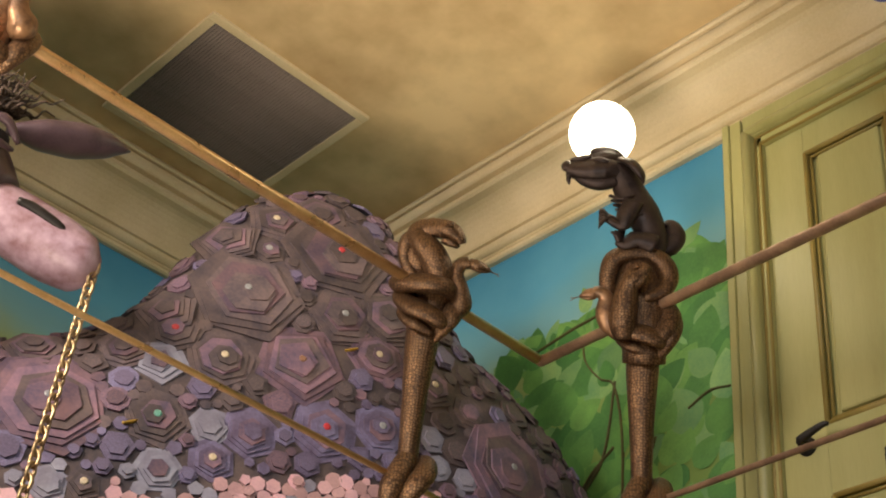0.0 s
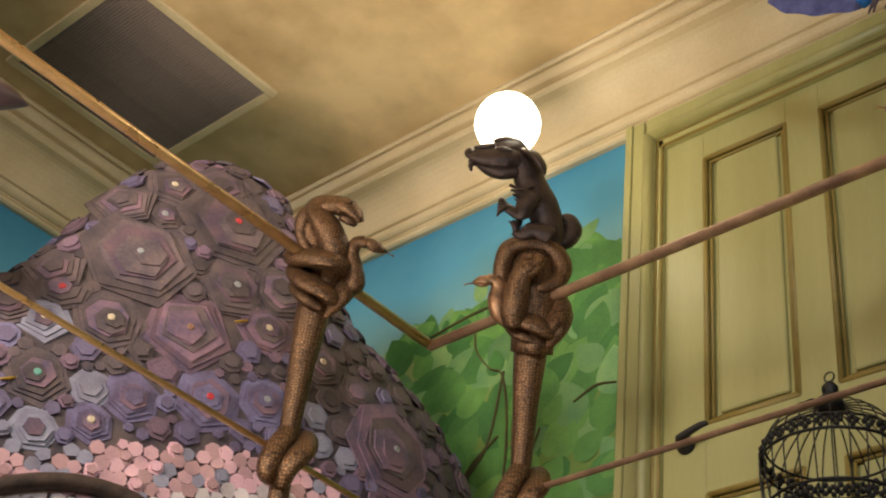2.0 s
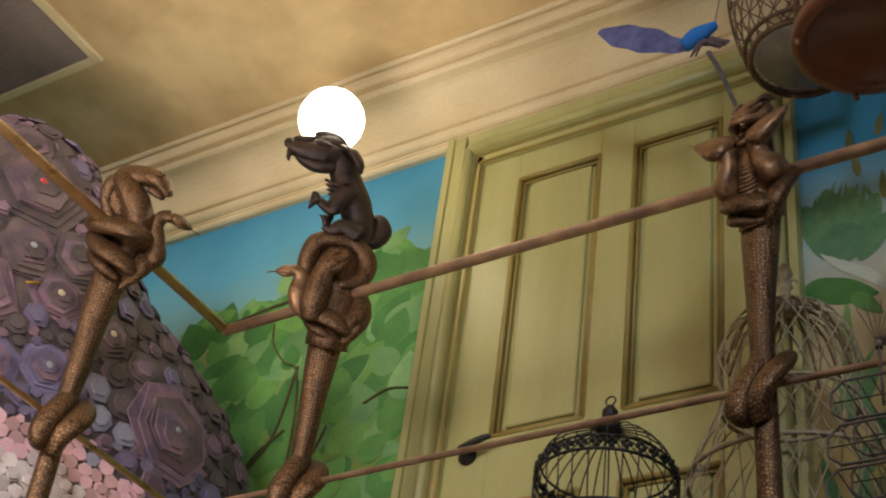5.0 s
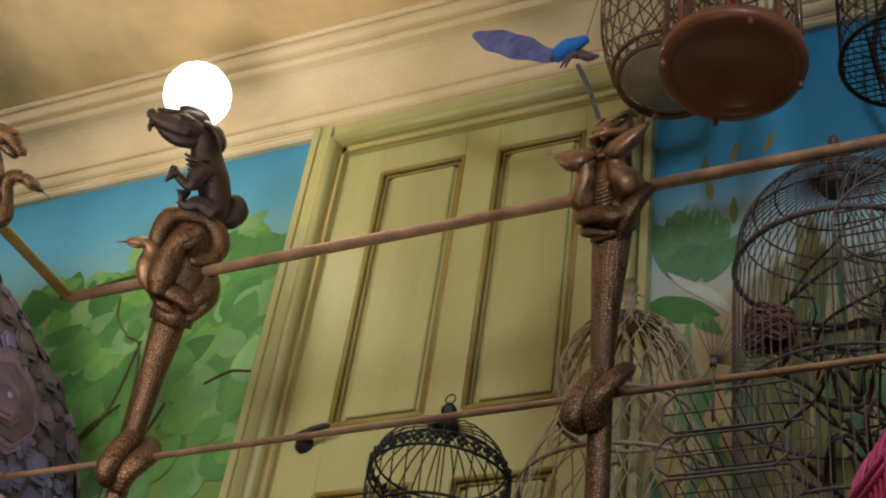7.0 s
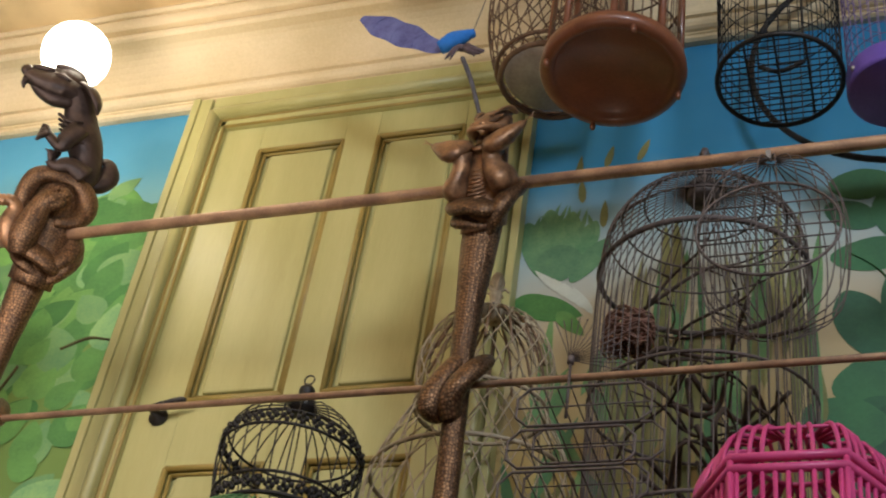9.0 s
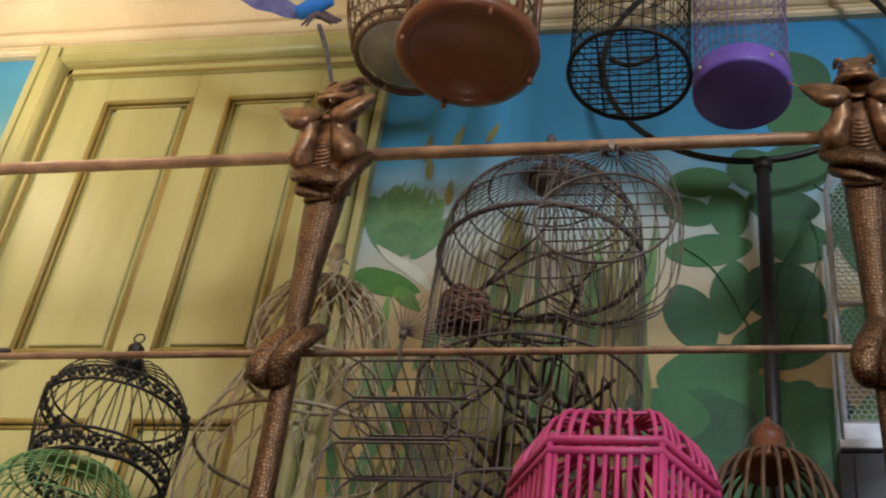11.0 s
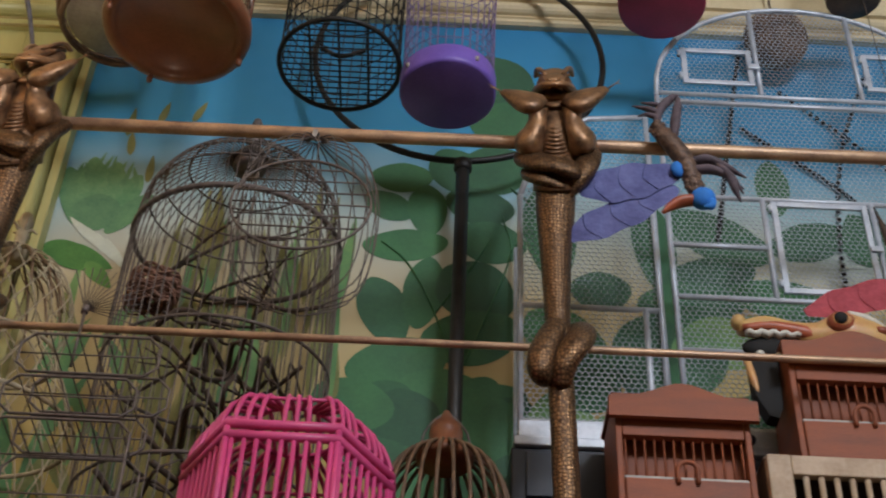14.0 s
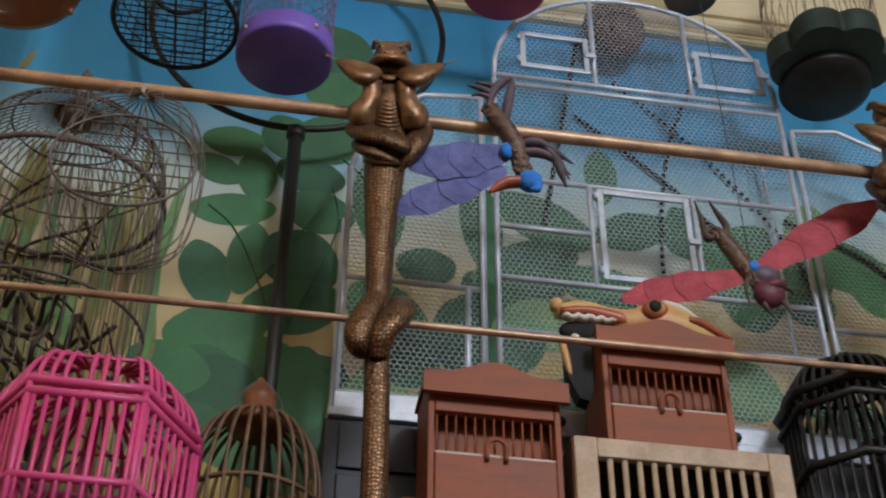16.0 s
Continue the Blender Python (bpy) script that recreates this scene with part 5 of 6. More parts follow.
for k in range(12):
    z = bj.uniform(0.45, 1.08)
    a, b = bj.uniform(0, 6.28), bj.uniform(1.8, 4.2)
    p0 = np.array((0.21 * math.cos(a), 0.18 * math.sin(a), z))
    p1 = np.array((0.21 * math.cos(a + b), 0.18 * math.sin(a + b), z + bj.uniform(-0.14, 0.14)))
    pts = [p0 + (p1 - p0) * t + np.array((bj.uniform(-1, 1), bj.uniform(-1, 1), bj.uniform(-1, 1))) * 0.022 for t in np.linspace(0, 1, 5)]
    sh = Shape().tube(curve(pts, 16), [bj.uniform(0.003, 0.006), bj.uniform(0.0025, 0.005), 0.0015], 6)
    for e in range(2):
        q = pts[1 + e]
        sh.tube([q, q + np.array((bj.uniform(-0.05, 0.05), bj.uniform(-0.05, 0.05), bj.uniform(-0.06, 0.06)))], [0.004, 0.0015], 5)
    part("branch", sh, TWIG, tall)
for k in range(22):
    z = bj.uniform(0.26, 0.70)
    x0, x1 = sorted((bj.uniform(-0.21, 0.1), bj.uniform(-0.05, 0.21)))
    pts = [(x0 + (x1 - x0) * q, bj.uniform(-0.13, 0.10), z + 0.05 * math.sin(3 * q + k) + bj.uniform(-0.015, 0.015)) for q in np.linspace(0, 1, 5)]
    part("branch", Shape().tube(curve(pts, 16), [bj.uniform(0.005, 0.009), bj.uniform(0.003, 0.006), 0.002], 6), TWIG, tall)
s = Shape()
for k in range(70):
    t = np.linspace(0, bj.uniform(2, 6), 16) + bj.uniform(0, 6)
    r, z = bj.uniform(0.03, 0.058), bj.uniform(-0.04, 0.04)
    s.tube(np.stack([-0.14 + r * np.cos(t), -0.10 + r * np.sin(t) * 0.8, 0.76 + z + 0.012 * np.sin(3 * t + k)], -1), 0.0026, 4)
tagged(part("nest", s, material("nest_straw", (0.30, 0.15, 0.10), 0.8, scale=30), tall, "woven reddish straw nest"), kind="stuff")

# ---- round wire cage clipped under the top bar ----
rc = thing("round_wire_cage", (1.535, -0.515, 0.76), "small round rusty wire cage clipped under the top bar", "bird cage")
prof = [(0.05, 0.0), (0.12, 0.05), (0.143, 0.16), (0.14, 0.29), (0.10, 0.39), (0.012, 0.44)]
P = curve([(r, 0, z) for r, z in prof], 24)
s = Shape()
for q in range(22):
    a = 2 * math.pi * q / 22
    s.tube(np.stack([P[:, 0] * math.cos(a), 0.7 * P[:, 0] * math.sin(a), P[:, 2]], -1), 0.0015, 5, caps=False)
part("wirework", s, WIRE, rc)
s = Shape().ring((0.0, -0.098, 0.17), 0.135, 0.003, 36, axis="y", ry=0.115)
door = part("barred_door", s, WIRE, rc, "oval door with level bars")
for k in range(-3, 4):
    z = k * 0.03
    x = 0.135 * math.sqrt(1 - (z / 0.115) ** 2)
    part("bar", Shape().tube([(-x, -0.098, 0.17 + z), (x, -0.098, 0.17 + z)], 0.0018, 5), WIRE, door)
part("clip", Shape().tube([(-0.01, 0.062, 0.535), (-0.01, 0.05, 0.50), (-0.006, 0.03, 0.475), (0, 0, 0.44)], 0.0025, 6).box((-0.015, 0.045, 0.495), (-0.005, 0.055, 0.52), 1), [WIRE, TRAY], rc)

# ---- gourd-shaped cane cage ----
gourd = thing("gourd_cage", (0.862, -0.195, 0.2), "straw-coloured cane cage shaped like a gourd, cane knot on top", "bird cage")
prof = [(0.15, 0.0), (0.215, 0.15), (0.235, 0.32), (0.22, 0.46), (0.175, 0.58), (0.148, 0.645), (0.156, 0.72), (0.152, 0.79), (0.112, 0.87), (0.035, 0.915)]
P = curve([(r, 0, z) for r, z in prof], 60)
s = Shape()
for d in (-1, 1):
    for q in range(20):
        a = 2 * math.pi * q / 20 + d * 2.2 * np.linspace(0, 1, 60)
        s.tube(np.stack([P[:, 0] * np.cos(a), 0.88 * P[:, 0] * np.sin(a), P[:, 2]], -1), 0.0018, 5, caps=False)
part("wickerwork", s, STRAW, gourd)
for z in (0.01, 0.46, 0.645):
    r = ring_line(prof, z)
    part("hoop", Shape().ring((0, 0, z), r, 0.005, 40, ry=0.88 * r), STRAW, gourd)
s = Shape()
for k in range(14):
    a = 2 * math.pi * k / 14
    s.tube(curve([(0.014 * math.cos(a), 0.014 * math.sin(a), 0.94), (0.05 * math.cos(a), 0.05 * math.sin(a), 0.91), (0.10 * math.cos(a), 0.09 * math.sin(a), 0.86), (0.137 * math.cos(a), 0.12 * math.sin(a), 0.76)], 14), 0.0032, 5)
part("cane_cap", s, CANE, gourd, "brown split canes over the dome")
s = Shape().lathe([(0, 0.90), (0.03, 0.905), (0.026, 0.935), (0.012, 0.95), (0.016, 0.975), (0.009, 0.99), (0.019, 1.01), (0.012, 1.035), (0, 1.045)], 14)
for k in range(5):
    a = k * 1.3
    s.tube(curve([(0, 0, 0.97), (0.018 * math.cos(a), 0.018 * math.sin(a), 0.99), (0.032 * math.cos(a), 0.03 * math.sin(a), 0.978 + 0.008 * k)], 8), [0.005, 0.004, 0.002], 6)
part("knot", s, STRAW, gourd)

# ---- black filigree dome on a green cage, before the door ----
green = thing("green_cage", (0.47, -0.37, 0.2), "low green wire cage with a domed top", "bird cage")
prof = [(0.15, 0.0), (0.152, 0.18), (0.13, 0.26), (0.07, 0.30), (0.01, 0.31)]
s = wires(prof, 44, 0.0018)
for z in (0.02, 0.12, 0.18, 0.23, 0.27):
    s.ring((0, 0, z), ring_line(prof, z), 0.002)
part("wirework", s, GREEN_WIRE, green)
part("floor_tray", Shape().lathe([(0, 0.0), (0.15, 0.0), (0.156, 0.005), (0.156, 0.02), (0, 0.02)], 36), GREEN_WIRE, green)
fil = thing("filigree_cage", (0.487, -0.30, 0.512), "black wire bird cage with a filigree band round its dome", "bird cage")
prof = [(0.137, 0.0), (0.153, 0.09), (0.155, 0.16), (0.136, 0.22), (0.090, 0.268), (0.02, 0.295)]
s = wires(prof, 28, 0.0018)
part("wirework", s, BLACK_METAL, fil)
for z, t in ((0.0, 0.005), (0.045, 0.0035), (0.155, 0.0035), (0.195, 0.003)):
    part("hoop", Shape().ring((0, 0, z), ring_line(prof, z), t, 44), BLACK_METAL, fil)
s = Shape()
for band in (0.022, 0.175):
    for k in range(30):
        a = 2 * math.pi * k / 30
        r = ring_line(prof, band) + 0.002
        c, q = math.cos(a), math.sin(a)
        for e in range(4):
            o = (r * c - 0.008 * q * math.cos(e * 1.57), r * q + 0.008 * c * math.cos(e * 1.57), band + 0.009 * math.sin(e * 1.57))
            s.ball(o, (0.0065, 0.0065, 0.007), 0, 6, 5)
part("filigree_band", s, BLACK_METAL, fil)
part("finial", Shape().lathe([(0, 0.28), (0.028, 0.282), (0.03, 0.30), (0.024, 0.318), (0.012, 0.325), (0.018, 0.335), (0.018, 0.345), (0.008, 0.358), (0, 0.36)], 18).ring((0, 0, 0.372), 0.012, 0.002, 16, axis="y"), BLACK_METAL, fil)

# ---- stacked rectangular wire cages ----
for k, (x0, x1, z0, z1) in enumerate(((1.080, 1.315, 0.1, 0.383), (1.088, 1.312, 0.388, 0.468), (1.098, 1.338, 0.473, 0.556))):
    rect = thing("rectangular_wire_cage", ((x0 + x1) / 2, -0.60, z0), "dark rectangular wire cage with rounded corners", "wire cage", "stacked wire cages")
    w, d, h = (x1 - x0) / 2, 0.06, z1 - z0
    for y in (-d, d):
        c = 0.022
        pts = [(-w + c, y, 0.003), (w - c, y, 0.003), (w, y, c), (w, y, h - c), (w - c, y, h), (-w + c, y, h), (-w, y, h - c), (-w, y, c)]
        part("frame", Shape().tube(pts, 0.0026, 6, True), WIRE, rect)
    s = Shape()
    for q in range(9):
        x = -w + 0.02 + q * (2 * w - 0.04) / 8
        s.tube([(x, -d, h), (x, d, h)], 0.0013, 5)
    for q in range(1, 4 if k == 0 else 2):
        z = h * q / (4 if k == 0 else 2)
        s.tube([(-w, -d, z), (w, -d, z)], 0.0015, 5).tube([(-w, d, z), (w, d, z)], 0.0015, 5)
    part("wirework", s, WIRE, rect)
fan_ob = thing("wire_fan", (1.16, -0.56, 0.69), "fan of thin rusty wires on a small cage", "wire fan")
part("stem", Shape().lathe([(0, -0.008), (0.007, -0.008), (0.007, 0.008), (0, 0.008)], 12).tube([(0, 0, 0), (0, 0.0, -0.13)], 0.003, 6), WIRE, fan_ob)
for k in range(15):
    a = -0.3 + k * 0.16
    part("wire", Shape().tube([(0, 0, 0), (0.10 * math.cos(a), 0.0, 0.10 * math.sin(a))], 0.0011, 4), WIRE, fan_ob)

# ---- pink cage ----
pink = thing("pink_cage", (1.562, -0.47, 0.1), "bright pink plastic octagonal bird cage with thick bars", "bird cage")


def octagon(w, d, fx, fy, z):
    return [(-fx, -d, z), (fx, -d, z), (w, -fy, z), (w, fy, z), (fx, d, z), (-fx, d, z), (-w, fy, z), (-w, -fy, z)]


rim = octagon(0.178, 0.185, 0.092, 0.04, 0)
for nm, z, t in (("rim", 0.272, 0.0090), ("rim", 0.294, 0.0090), ("belt", 0.118, 0.008), ("foot_rail", 0.008, 0.008)):
    part(nm, Shape().tube([(x, y, z) for x, y, _ in rim], t, 8, True), PINK, pink)
top = [(0.078 * math.cos(a), 0.080 * math.sin(a), 0.402) for a in np.linspace(0, 2 * math.pi, 24, endpoint=False)]
part("crown", Shape().tube(top, 0.005, 8, True).tube([(x * 0.84, y * 0.84, 0.368) for x, y, _ in rim], 0.0035, 8, True), PINK, pink)
for k in range(-3, 4):
    x = 0.021 * k
    y = 0.080 * math.sqrt(1 - (x / 0.080) ** 2)
    part("top_bar", Shape().tube(curve([(x, -y, 0.402), (x, 0, 0.416), (x, y, 0.402)], 9), 0.0042, 6), PINK, pink)
for e in range(8):
    a, b = np.array(rim[e]), np.array(rim[(e + 1) % 8])
    n = max(2, int(np.linalg.norm(b - a) / 0.0195))
    for q in range(n):
        p = a + (b - a) * (q + 0.5) / n
        part("bar", Shape().tube([p + (0, 0, 0.008), p + (0, 0, 0.279)], 0.0043, 7), PINK, pink)
        if q % 4 != 3:
            part("roof_bar", Shape().tube(curve([p + (0, 0, 0.292), p * 0.97 + (0, 0, 0.328), p * 0.82 + (0, 0, 0.376), p / np.linalg.norm(p) * 0.079 + (0, 0, 0.402)], 10), 0.0045, 6), PINK, pink)
    part("corner_bar", Shape().tube([a + (0, 0, 0.0), a + (0, 0, 0.294)], 0.006, 8), PINK, pink)
part("cage_floor", Shape().plate([(x, y) for x, y, _ in rim], (0, 0, 0.0), (1, 0, 0), (0, 1, 0), 0.012), PINK, pink)

# ---- wooden dome cage ----
dome = thing("dome_cage", (1.835, -0.26, 0.2), "brown wooden domed cage with a turned brass finial", "bird cage")
prof = [(0.125, 0.0), (0.135, 0.2), (0.125, 0.30), (0.095, 0.37), (0.05, 0.41)]
P = curve([(r, 0, z) for r, z in prof], 18)
for q in range(26):
    a = 2 * math.pi * q / 26
    part("bar", Shape().tube(np.stack([P[:, 0] * math.cos(a), P[:, 0] * math.sin(a), P[:, 2]], -1), 0.0042, 6), RATTAN, dome)
for z in (0.01, 0.21):
    part("hoop", Shape().ring((0, 0, z), ring_line(prof, z), 0.005, 36), RATTAN, dome)
part("cap", Shape().lathe([(0, 0.385), (0.056, 0.385), (0.058, 0.395), (0.05, 0.412), (0.03, 0.43), (0.034, 0.45), (0.03, 0.47), (0.012, 0.49), (0.006, 0.505), (0, 0.507)], 24), COPPER_WOOD, dome, "turned copper-brown cap")
part("handle", Shape().tube(curve([(-0.05, 0, 0.41), (-0.04, 0, 0.46), (0.0, 0, 0.50), (0.04, 0, 0.46), (0.05, 0, 0.41)], 14), 0.0025, 6), WIRE, dome)

# ---- hoop stand ----
stand = thing("hoop_stand", (1.853, -0.085, 0.2), "black iron pole stand with a large hoop on top", "stand")
part("pole", Shape().tube([(0, 0, 0), (0, 0, 1.36)], 0.0165, 12).lathe([(0.017, 1.345), (0.023, 1.35), (0.023, 1.375), (0.017, 1.38)], 14), BLACK_METAL, stand)
part("hoop", Shape().ring((-0.02, 0, 1.765), 0.385, 0.0085, 64, axis="y", m=8), BLACK_METAL, stand)
part("foot", Shape().lathe([(0, 0), (0.09, 0.0), (0.09, 0.012), (0.03, 0.03), (0.018, 0.05), (0, 0.051)], 24), BLACK_METAL, stand)

# ---- wire aviary on a dark cabinet ----
AY = -0.16
cab = thing("cabinet", (1.97, 0.0, 0.2), "low navy painted cabinet with recessed panels under the aviary", "cabinet")
part("body", Shape().box((0, AY - 0.01, 0), (1.65, 0.028, 0.488), 0, 0.004), NAVY, cab)
for k in range(5):
    for z in (0.02, 0.25, 0.37):
        part("panel", Shape().box((0.03 + k * 0.33, AY - 0.018, z), (0.32 + k * 0.33, AY - 0.0101, z + (0.21 if z < 0.2 else 0.105)), 0, 0.003), NAVY, cab)

av = thing("wire_aviary", (0, AY, 0.69), "grey galvanised wire aviary with an arched centre and small doors", "aviary")
part("base_tray", Shape().box((1.975, -0.02, 0.0), (3.62, 0.17, 0.022), 0, 0.003).box((1.985, -0.012, 0.022), (3.61, 0.16, 0.066), 0, 0.003), GALV, av)
for x in (2.46, 2.84, 3.2):
    part("knob", Shape().ball((x, -0.03, 0.028), (0.012, 0.014, 0.012), 0, 12, 8), NAVY, av)


def strut(nm, pts, t=0.0072):
    P = [np.array((x, 0.0, z - 0.69)) for x, z in pts]
    part(nm, Shape().tube(P, t, 6), GALV, av)


def arch(x0, x1, z0, rise, n=22):
    a = np.linspace(math.pi, 0, n)
    return [((x0 + x1) / 2 + (x1 - x0) / 2 * math.cos(q), z0 + rise * math.sin(q) ** 0.85) for q in a]


for x, z in ((1.99, 1.40), (2.305, 1.69), (2.34, 1.77), (3.10, 1.78), (3.125, 1.70), (3.60, 1.30)):
    strut("upright", [(x, 0.75), (x, z)])
strut("arch", arch(2.34, 3.10, 1.775, 0.36))
strut("arch", [(1.99, 1.40), (2.02, 1.52), (2.08, 1.62), (2.16, 1.675), (2.305, 1.69)])
strut("arch", [(3.125, 1.70), (3.25, 1.72), (3.38, 1.66), (3.50, 1.53), (3.60, 1.30)])
for x0, x1, z in ((1.99, 2.305, 1.07), (1.99, 2.305, 0.76), (2.34, 3.10, 1.755), (2.34, 3.10, 1.785), (2.34, 3.10, 1.425), (2.34, 3.10, 1.115), (2.34, 3.10, 0.965), (2.34, 3.10, 0.76), (3.125, 3.60, 1.06), (3.125, 3.60, 0.76), (2.34, 2.57, 1.27)):
    strut("crossbar", [(x0, z), (x1, z)], 0.0066)
for x, z0, z1 in ((2.61, 1.785, 2.118), (2.87, 1.785, 2.110), (2.57, 1.115, 1.425), (2.83, 1.115, 1.425), (2.27, 0.76, 1.07)):
    strut("post", [(x, z0), (x, z1)], 0.0072)


def little_door(x0, x1, z0, z1):
    d = Shape()
    t = 0.015
    for lo, hi in (((x0, z0), (x0 + t, z1)), ((x1 - t, z0), (x1, z1)), ((x0 + t, z0), (x1 - t, z0 + t)), ((x0 + t, z1 - t), (x1 - t, z1))):
        d.box((lo[0], -0.014, lo[1] - 0.69), (hi[0], -0.006, hi[1] - 0.69), 0, 0.002)
    o = part("door", d, GALV, av, "small framed wire door")
    part("latch", Shape().box((x1 - 0.014, -0.022, (z0 + z1) / 2 - 0.70), (x1 + 0.016, -0.0145, (z0 + z1) / 2 - 0.684), 0, 0.002), GALV, o)
    for z in (z0 + 0.025, z1 - 0.025):
        part("hinge", Shape().tube([(x0 - 0.004, -0.014, z - 0.70), (x0 - 0.004, -0.014, z - 0.68)], 0.005, 8), GALV, o)


for q in ((2.41, 2.595, 1.815, 1.95), (2.885, 3.07, 1.815, 1.955), (2.585, 2.815, 1.13, 1.41)):
    little_door(*q)

mesh = Shape()
R6 = 0.0081


def inside(x, z):
    if z < 0.765:
        return False
    if 1.99 <= x <= 2.305:
        return z < np.interp(x, (1.99, 2.02, 2.08, 2.16, 2.305), (1.40, 1.52, 1.62, 1.675, 1.69))
    if 2.34 <= x <= 3.10:
        u = (x - 2.72) / 0.38
        return z < 1.775 + 0.36 * max(0, 1 - u * u) ** 0.425
    if 3.125 <= x <= 3.60:
        return z < np.interp(x, (3.125, 3.25, 3.38, 3.50, 3.60), (1.70, 1.72, 1.66, 1.53, 1.30))
    return False


dx, dz = R6 * math.sqrt(3), R6 * 1.5
for row in range(int(1.45 / dz)):
    for col in range(int(1.63 / dx)):
        x, z = 1.99 + col * dx + (dx / 2 if row % 2 else 0), 0.765 + row * dz
        if not inside(x, z):
            continue
        for a0 in (-30, 30, 90):
            p, q = [np.array((x + R6 * math.cos(radians(e)), 0, z + R6 * math.sin(radians(e)) - 0.69)) for e in (a0, a0 + 60)]
            d = (q - p) / np.linalg.norm(q - p)
            side = np.array((-d[2], 0, d[0])) * 0.0009
            mesh.add([p + side, p - side, p + (0, -0.0014, 0), q + side, q - side, q + (0, -0.0014, 0)], [(0, 2, 5, 3), (2, 1, 4, 5), (1, 0, 3, 4)])
tagged(part("wire_netting", mesh, GALV, av, "hexagonal wire netting"), kind="stuff")
for x, z in ((1.99, 1.40), (2.34, 1.77), (3.10, 1.78)):
    part("back_upright", Shape().tube([(x, 0.155, 0.066), (x, 0.155, z - 0.72)], 0.005, 6), GALV, av)
cords = thing("bead_strings", (0, 0.018, 0.9), "dark bead strings looped on the wall behind the aviary", "bead strings")
for pts in (([2.62, 2.15], [2.55, 1.75], [2.50, 1.45]), ([2.98, 2.12], [2.85, 1.75], [2.80, 1.35], [2.82, 1.0]), ([2.72, 2.0], [2.95, 1.75], [3.15, 1.45], [3.2, 1.2]), ([2.6, 1.85], [2.85, 1.62], [3.05, 1.35]), ([3.15, 1.55], [3.4, 1.4], [3.55, 1.1])):
    P = curve([(x, 0, z - 0.9) for x, z in pts], 48)
    sh = Shape()
    for p in P:
        sh.ball(p, 0.0075, 0, 6, 5)
    part("string", sh, BLACK_METAL, cords)

# ---- wooden box cages, barred crate ----


def box_cage(loc, w, h, d, hz, label):
    b = thing("wooden_box_cage", loc, label, "wooden cage", "terracotta box cages")
    for x in (-w / 2, w / 2 - 0.012):
        part("side", Shape().box((x, 0, 0), (x + 0.012, d, h), 0, 0.002), TERRA, b)
    # false back, set well forward in the box so front light brightens the inside
    part("back", Shape().box((-w / 2 + 0.012, 0.05, 0.013), (w / 2 - 0.012, 0.06, h - 0.001), 0, 0.001), TERRA, b)
    part("bottom", Shape().box((-w / 2 + 0.012, 0, 0), (w / 2 - 0.012, d - 0.01, 0.012), 0, 0.001), TERRA, b)
    part("roof", Shape().box((-w / 2 - 0.006, 0.004, h), (w / 2 + 0.006, d, h + 0.01), 0, 0.002), TERRA, b)
    part("sill", Shape().box((-w / 2 + 0.013, 0.002, hz), (w / 2 - 0.013, 0.018, hz + 0.008), 0, 0.002), TRAY, b, "grey tray edge under the bars")
    part("drawer", Shape().box((-w / 2 + 0.013, -0.004, 0.013), (w / 2 - 0.013, 0.012, hz), 0, 0.003), TERRA, b, "plain lower front panel")
    n = int(w / 0.0175)
    for q in range(1, n):
        x = -w / 2 + w * q / n
        part("bar", Shape().tube([(x, 0.012, hz), (x, 0.012, h - 0.075)], 0.0021, 6), TERRA, b)
    part("top_rail", Shape().box((-w / 2 + 0.013, 0.0, h - 0.09), (w / 2 - 0.013, 0.02, h - 0.001), 0, 0.002), TERRA, b)
    a = np.linspace(0, 1, 19)
    out = [(-w / 2 - 0.014, 0.0)] + [(-w / 2 - 0.014 + (w + 0.028) * t, 0.040 + 0.034 * math.sin(math.pi * t) ** 1.5 + 0.005 * math.cos(4 * math.pi * t)) for t in a] + [(w / 2 + 0.014, 0.0)]
    part("crest", Shape().plate(out[::-1], (0, -0.012, h - 0.062), (1, 0, 0), (0, 0, 1), 0.012), TERRA, b, "wavy carved crest board")
    part("handle", Shape().tube(curve([(-0.018, -0.008, hz - 0.012), (-0.018, -0.012, hz + 0.02), (0, -0.013, hz + 0.032), (0.018, -0.012, hz + 0.02), (0.018, -0.008, hz - 0.012)], 14), 0.0045, 7), TERRA, b)
    return b


box_cage((2.284, -0.375, 0.2), 0.258, 0.485, 0.16, 0.30, "terracotta wooden cage with thin bars and a wavy crest")
box_cage((2.64, -0.36, 0.555), 0.262, 0.29, 0.15, 0.10, "terracotta wooden cage standing on a barred cream crate")
box_cage((2.20, -0.505, 0.2), 0.20, 0.118, 0.115, 0.03, "low terracotta wooden cage at the bench's edge")
crate = thing("barred_crate", (2.64, -0.41, 0.2), "worn cream wooden crate with white upright bars", "crate")
CW, CH, CD = 0.425, 0.345, 0.235
for x in (-CW / 2, CW / 2 - 0.045):
    part("stile", Shape().box((x, 0, 0), (x + 0.045, 0.022, CH), 0, 0.003), CREAM_WOOD, crate)
for z in (0.0, CH - 0.042):
    part("rail", Shape().box((-CW / 2 + 0.045, 0.001, z), (CW / 2 - 0.045, 0.021, z + 0.042), 0, 0.003), CREAM_WOOD, crate)
for k in range(11):
    x = -CW / 2 + 0.07 + k * (CW - 0.14) / 10
    part("bar", Shape().tube([(x, 0.011, 0.04), (x, 0.011, CH - 0.04)], 0.0058, 8), CREAM_WOOD, crate)
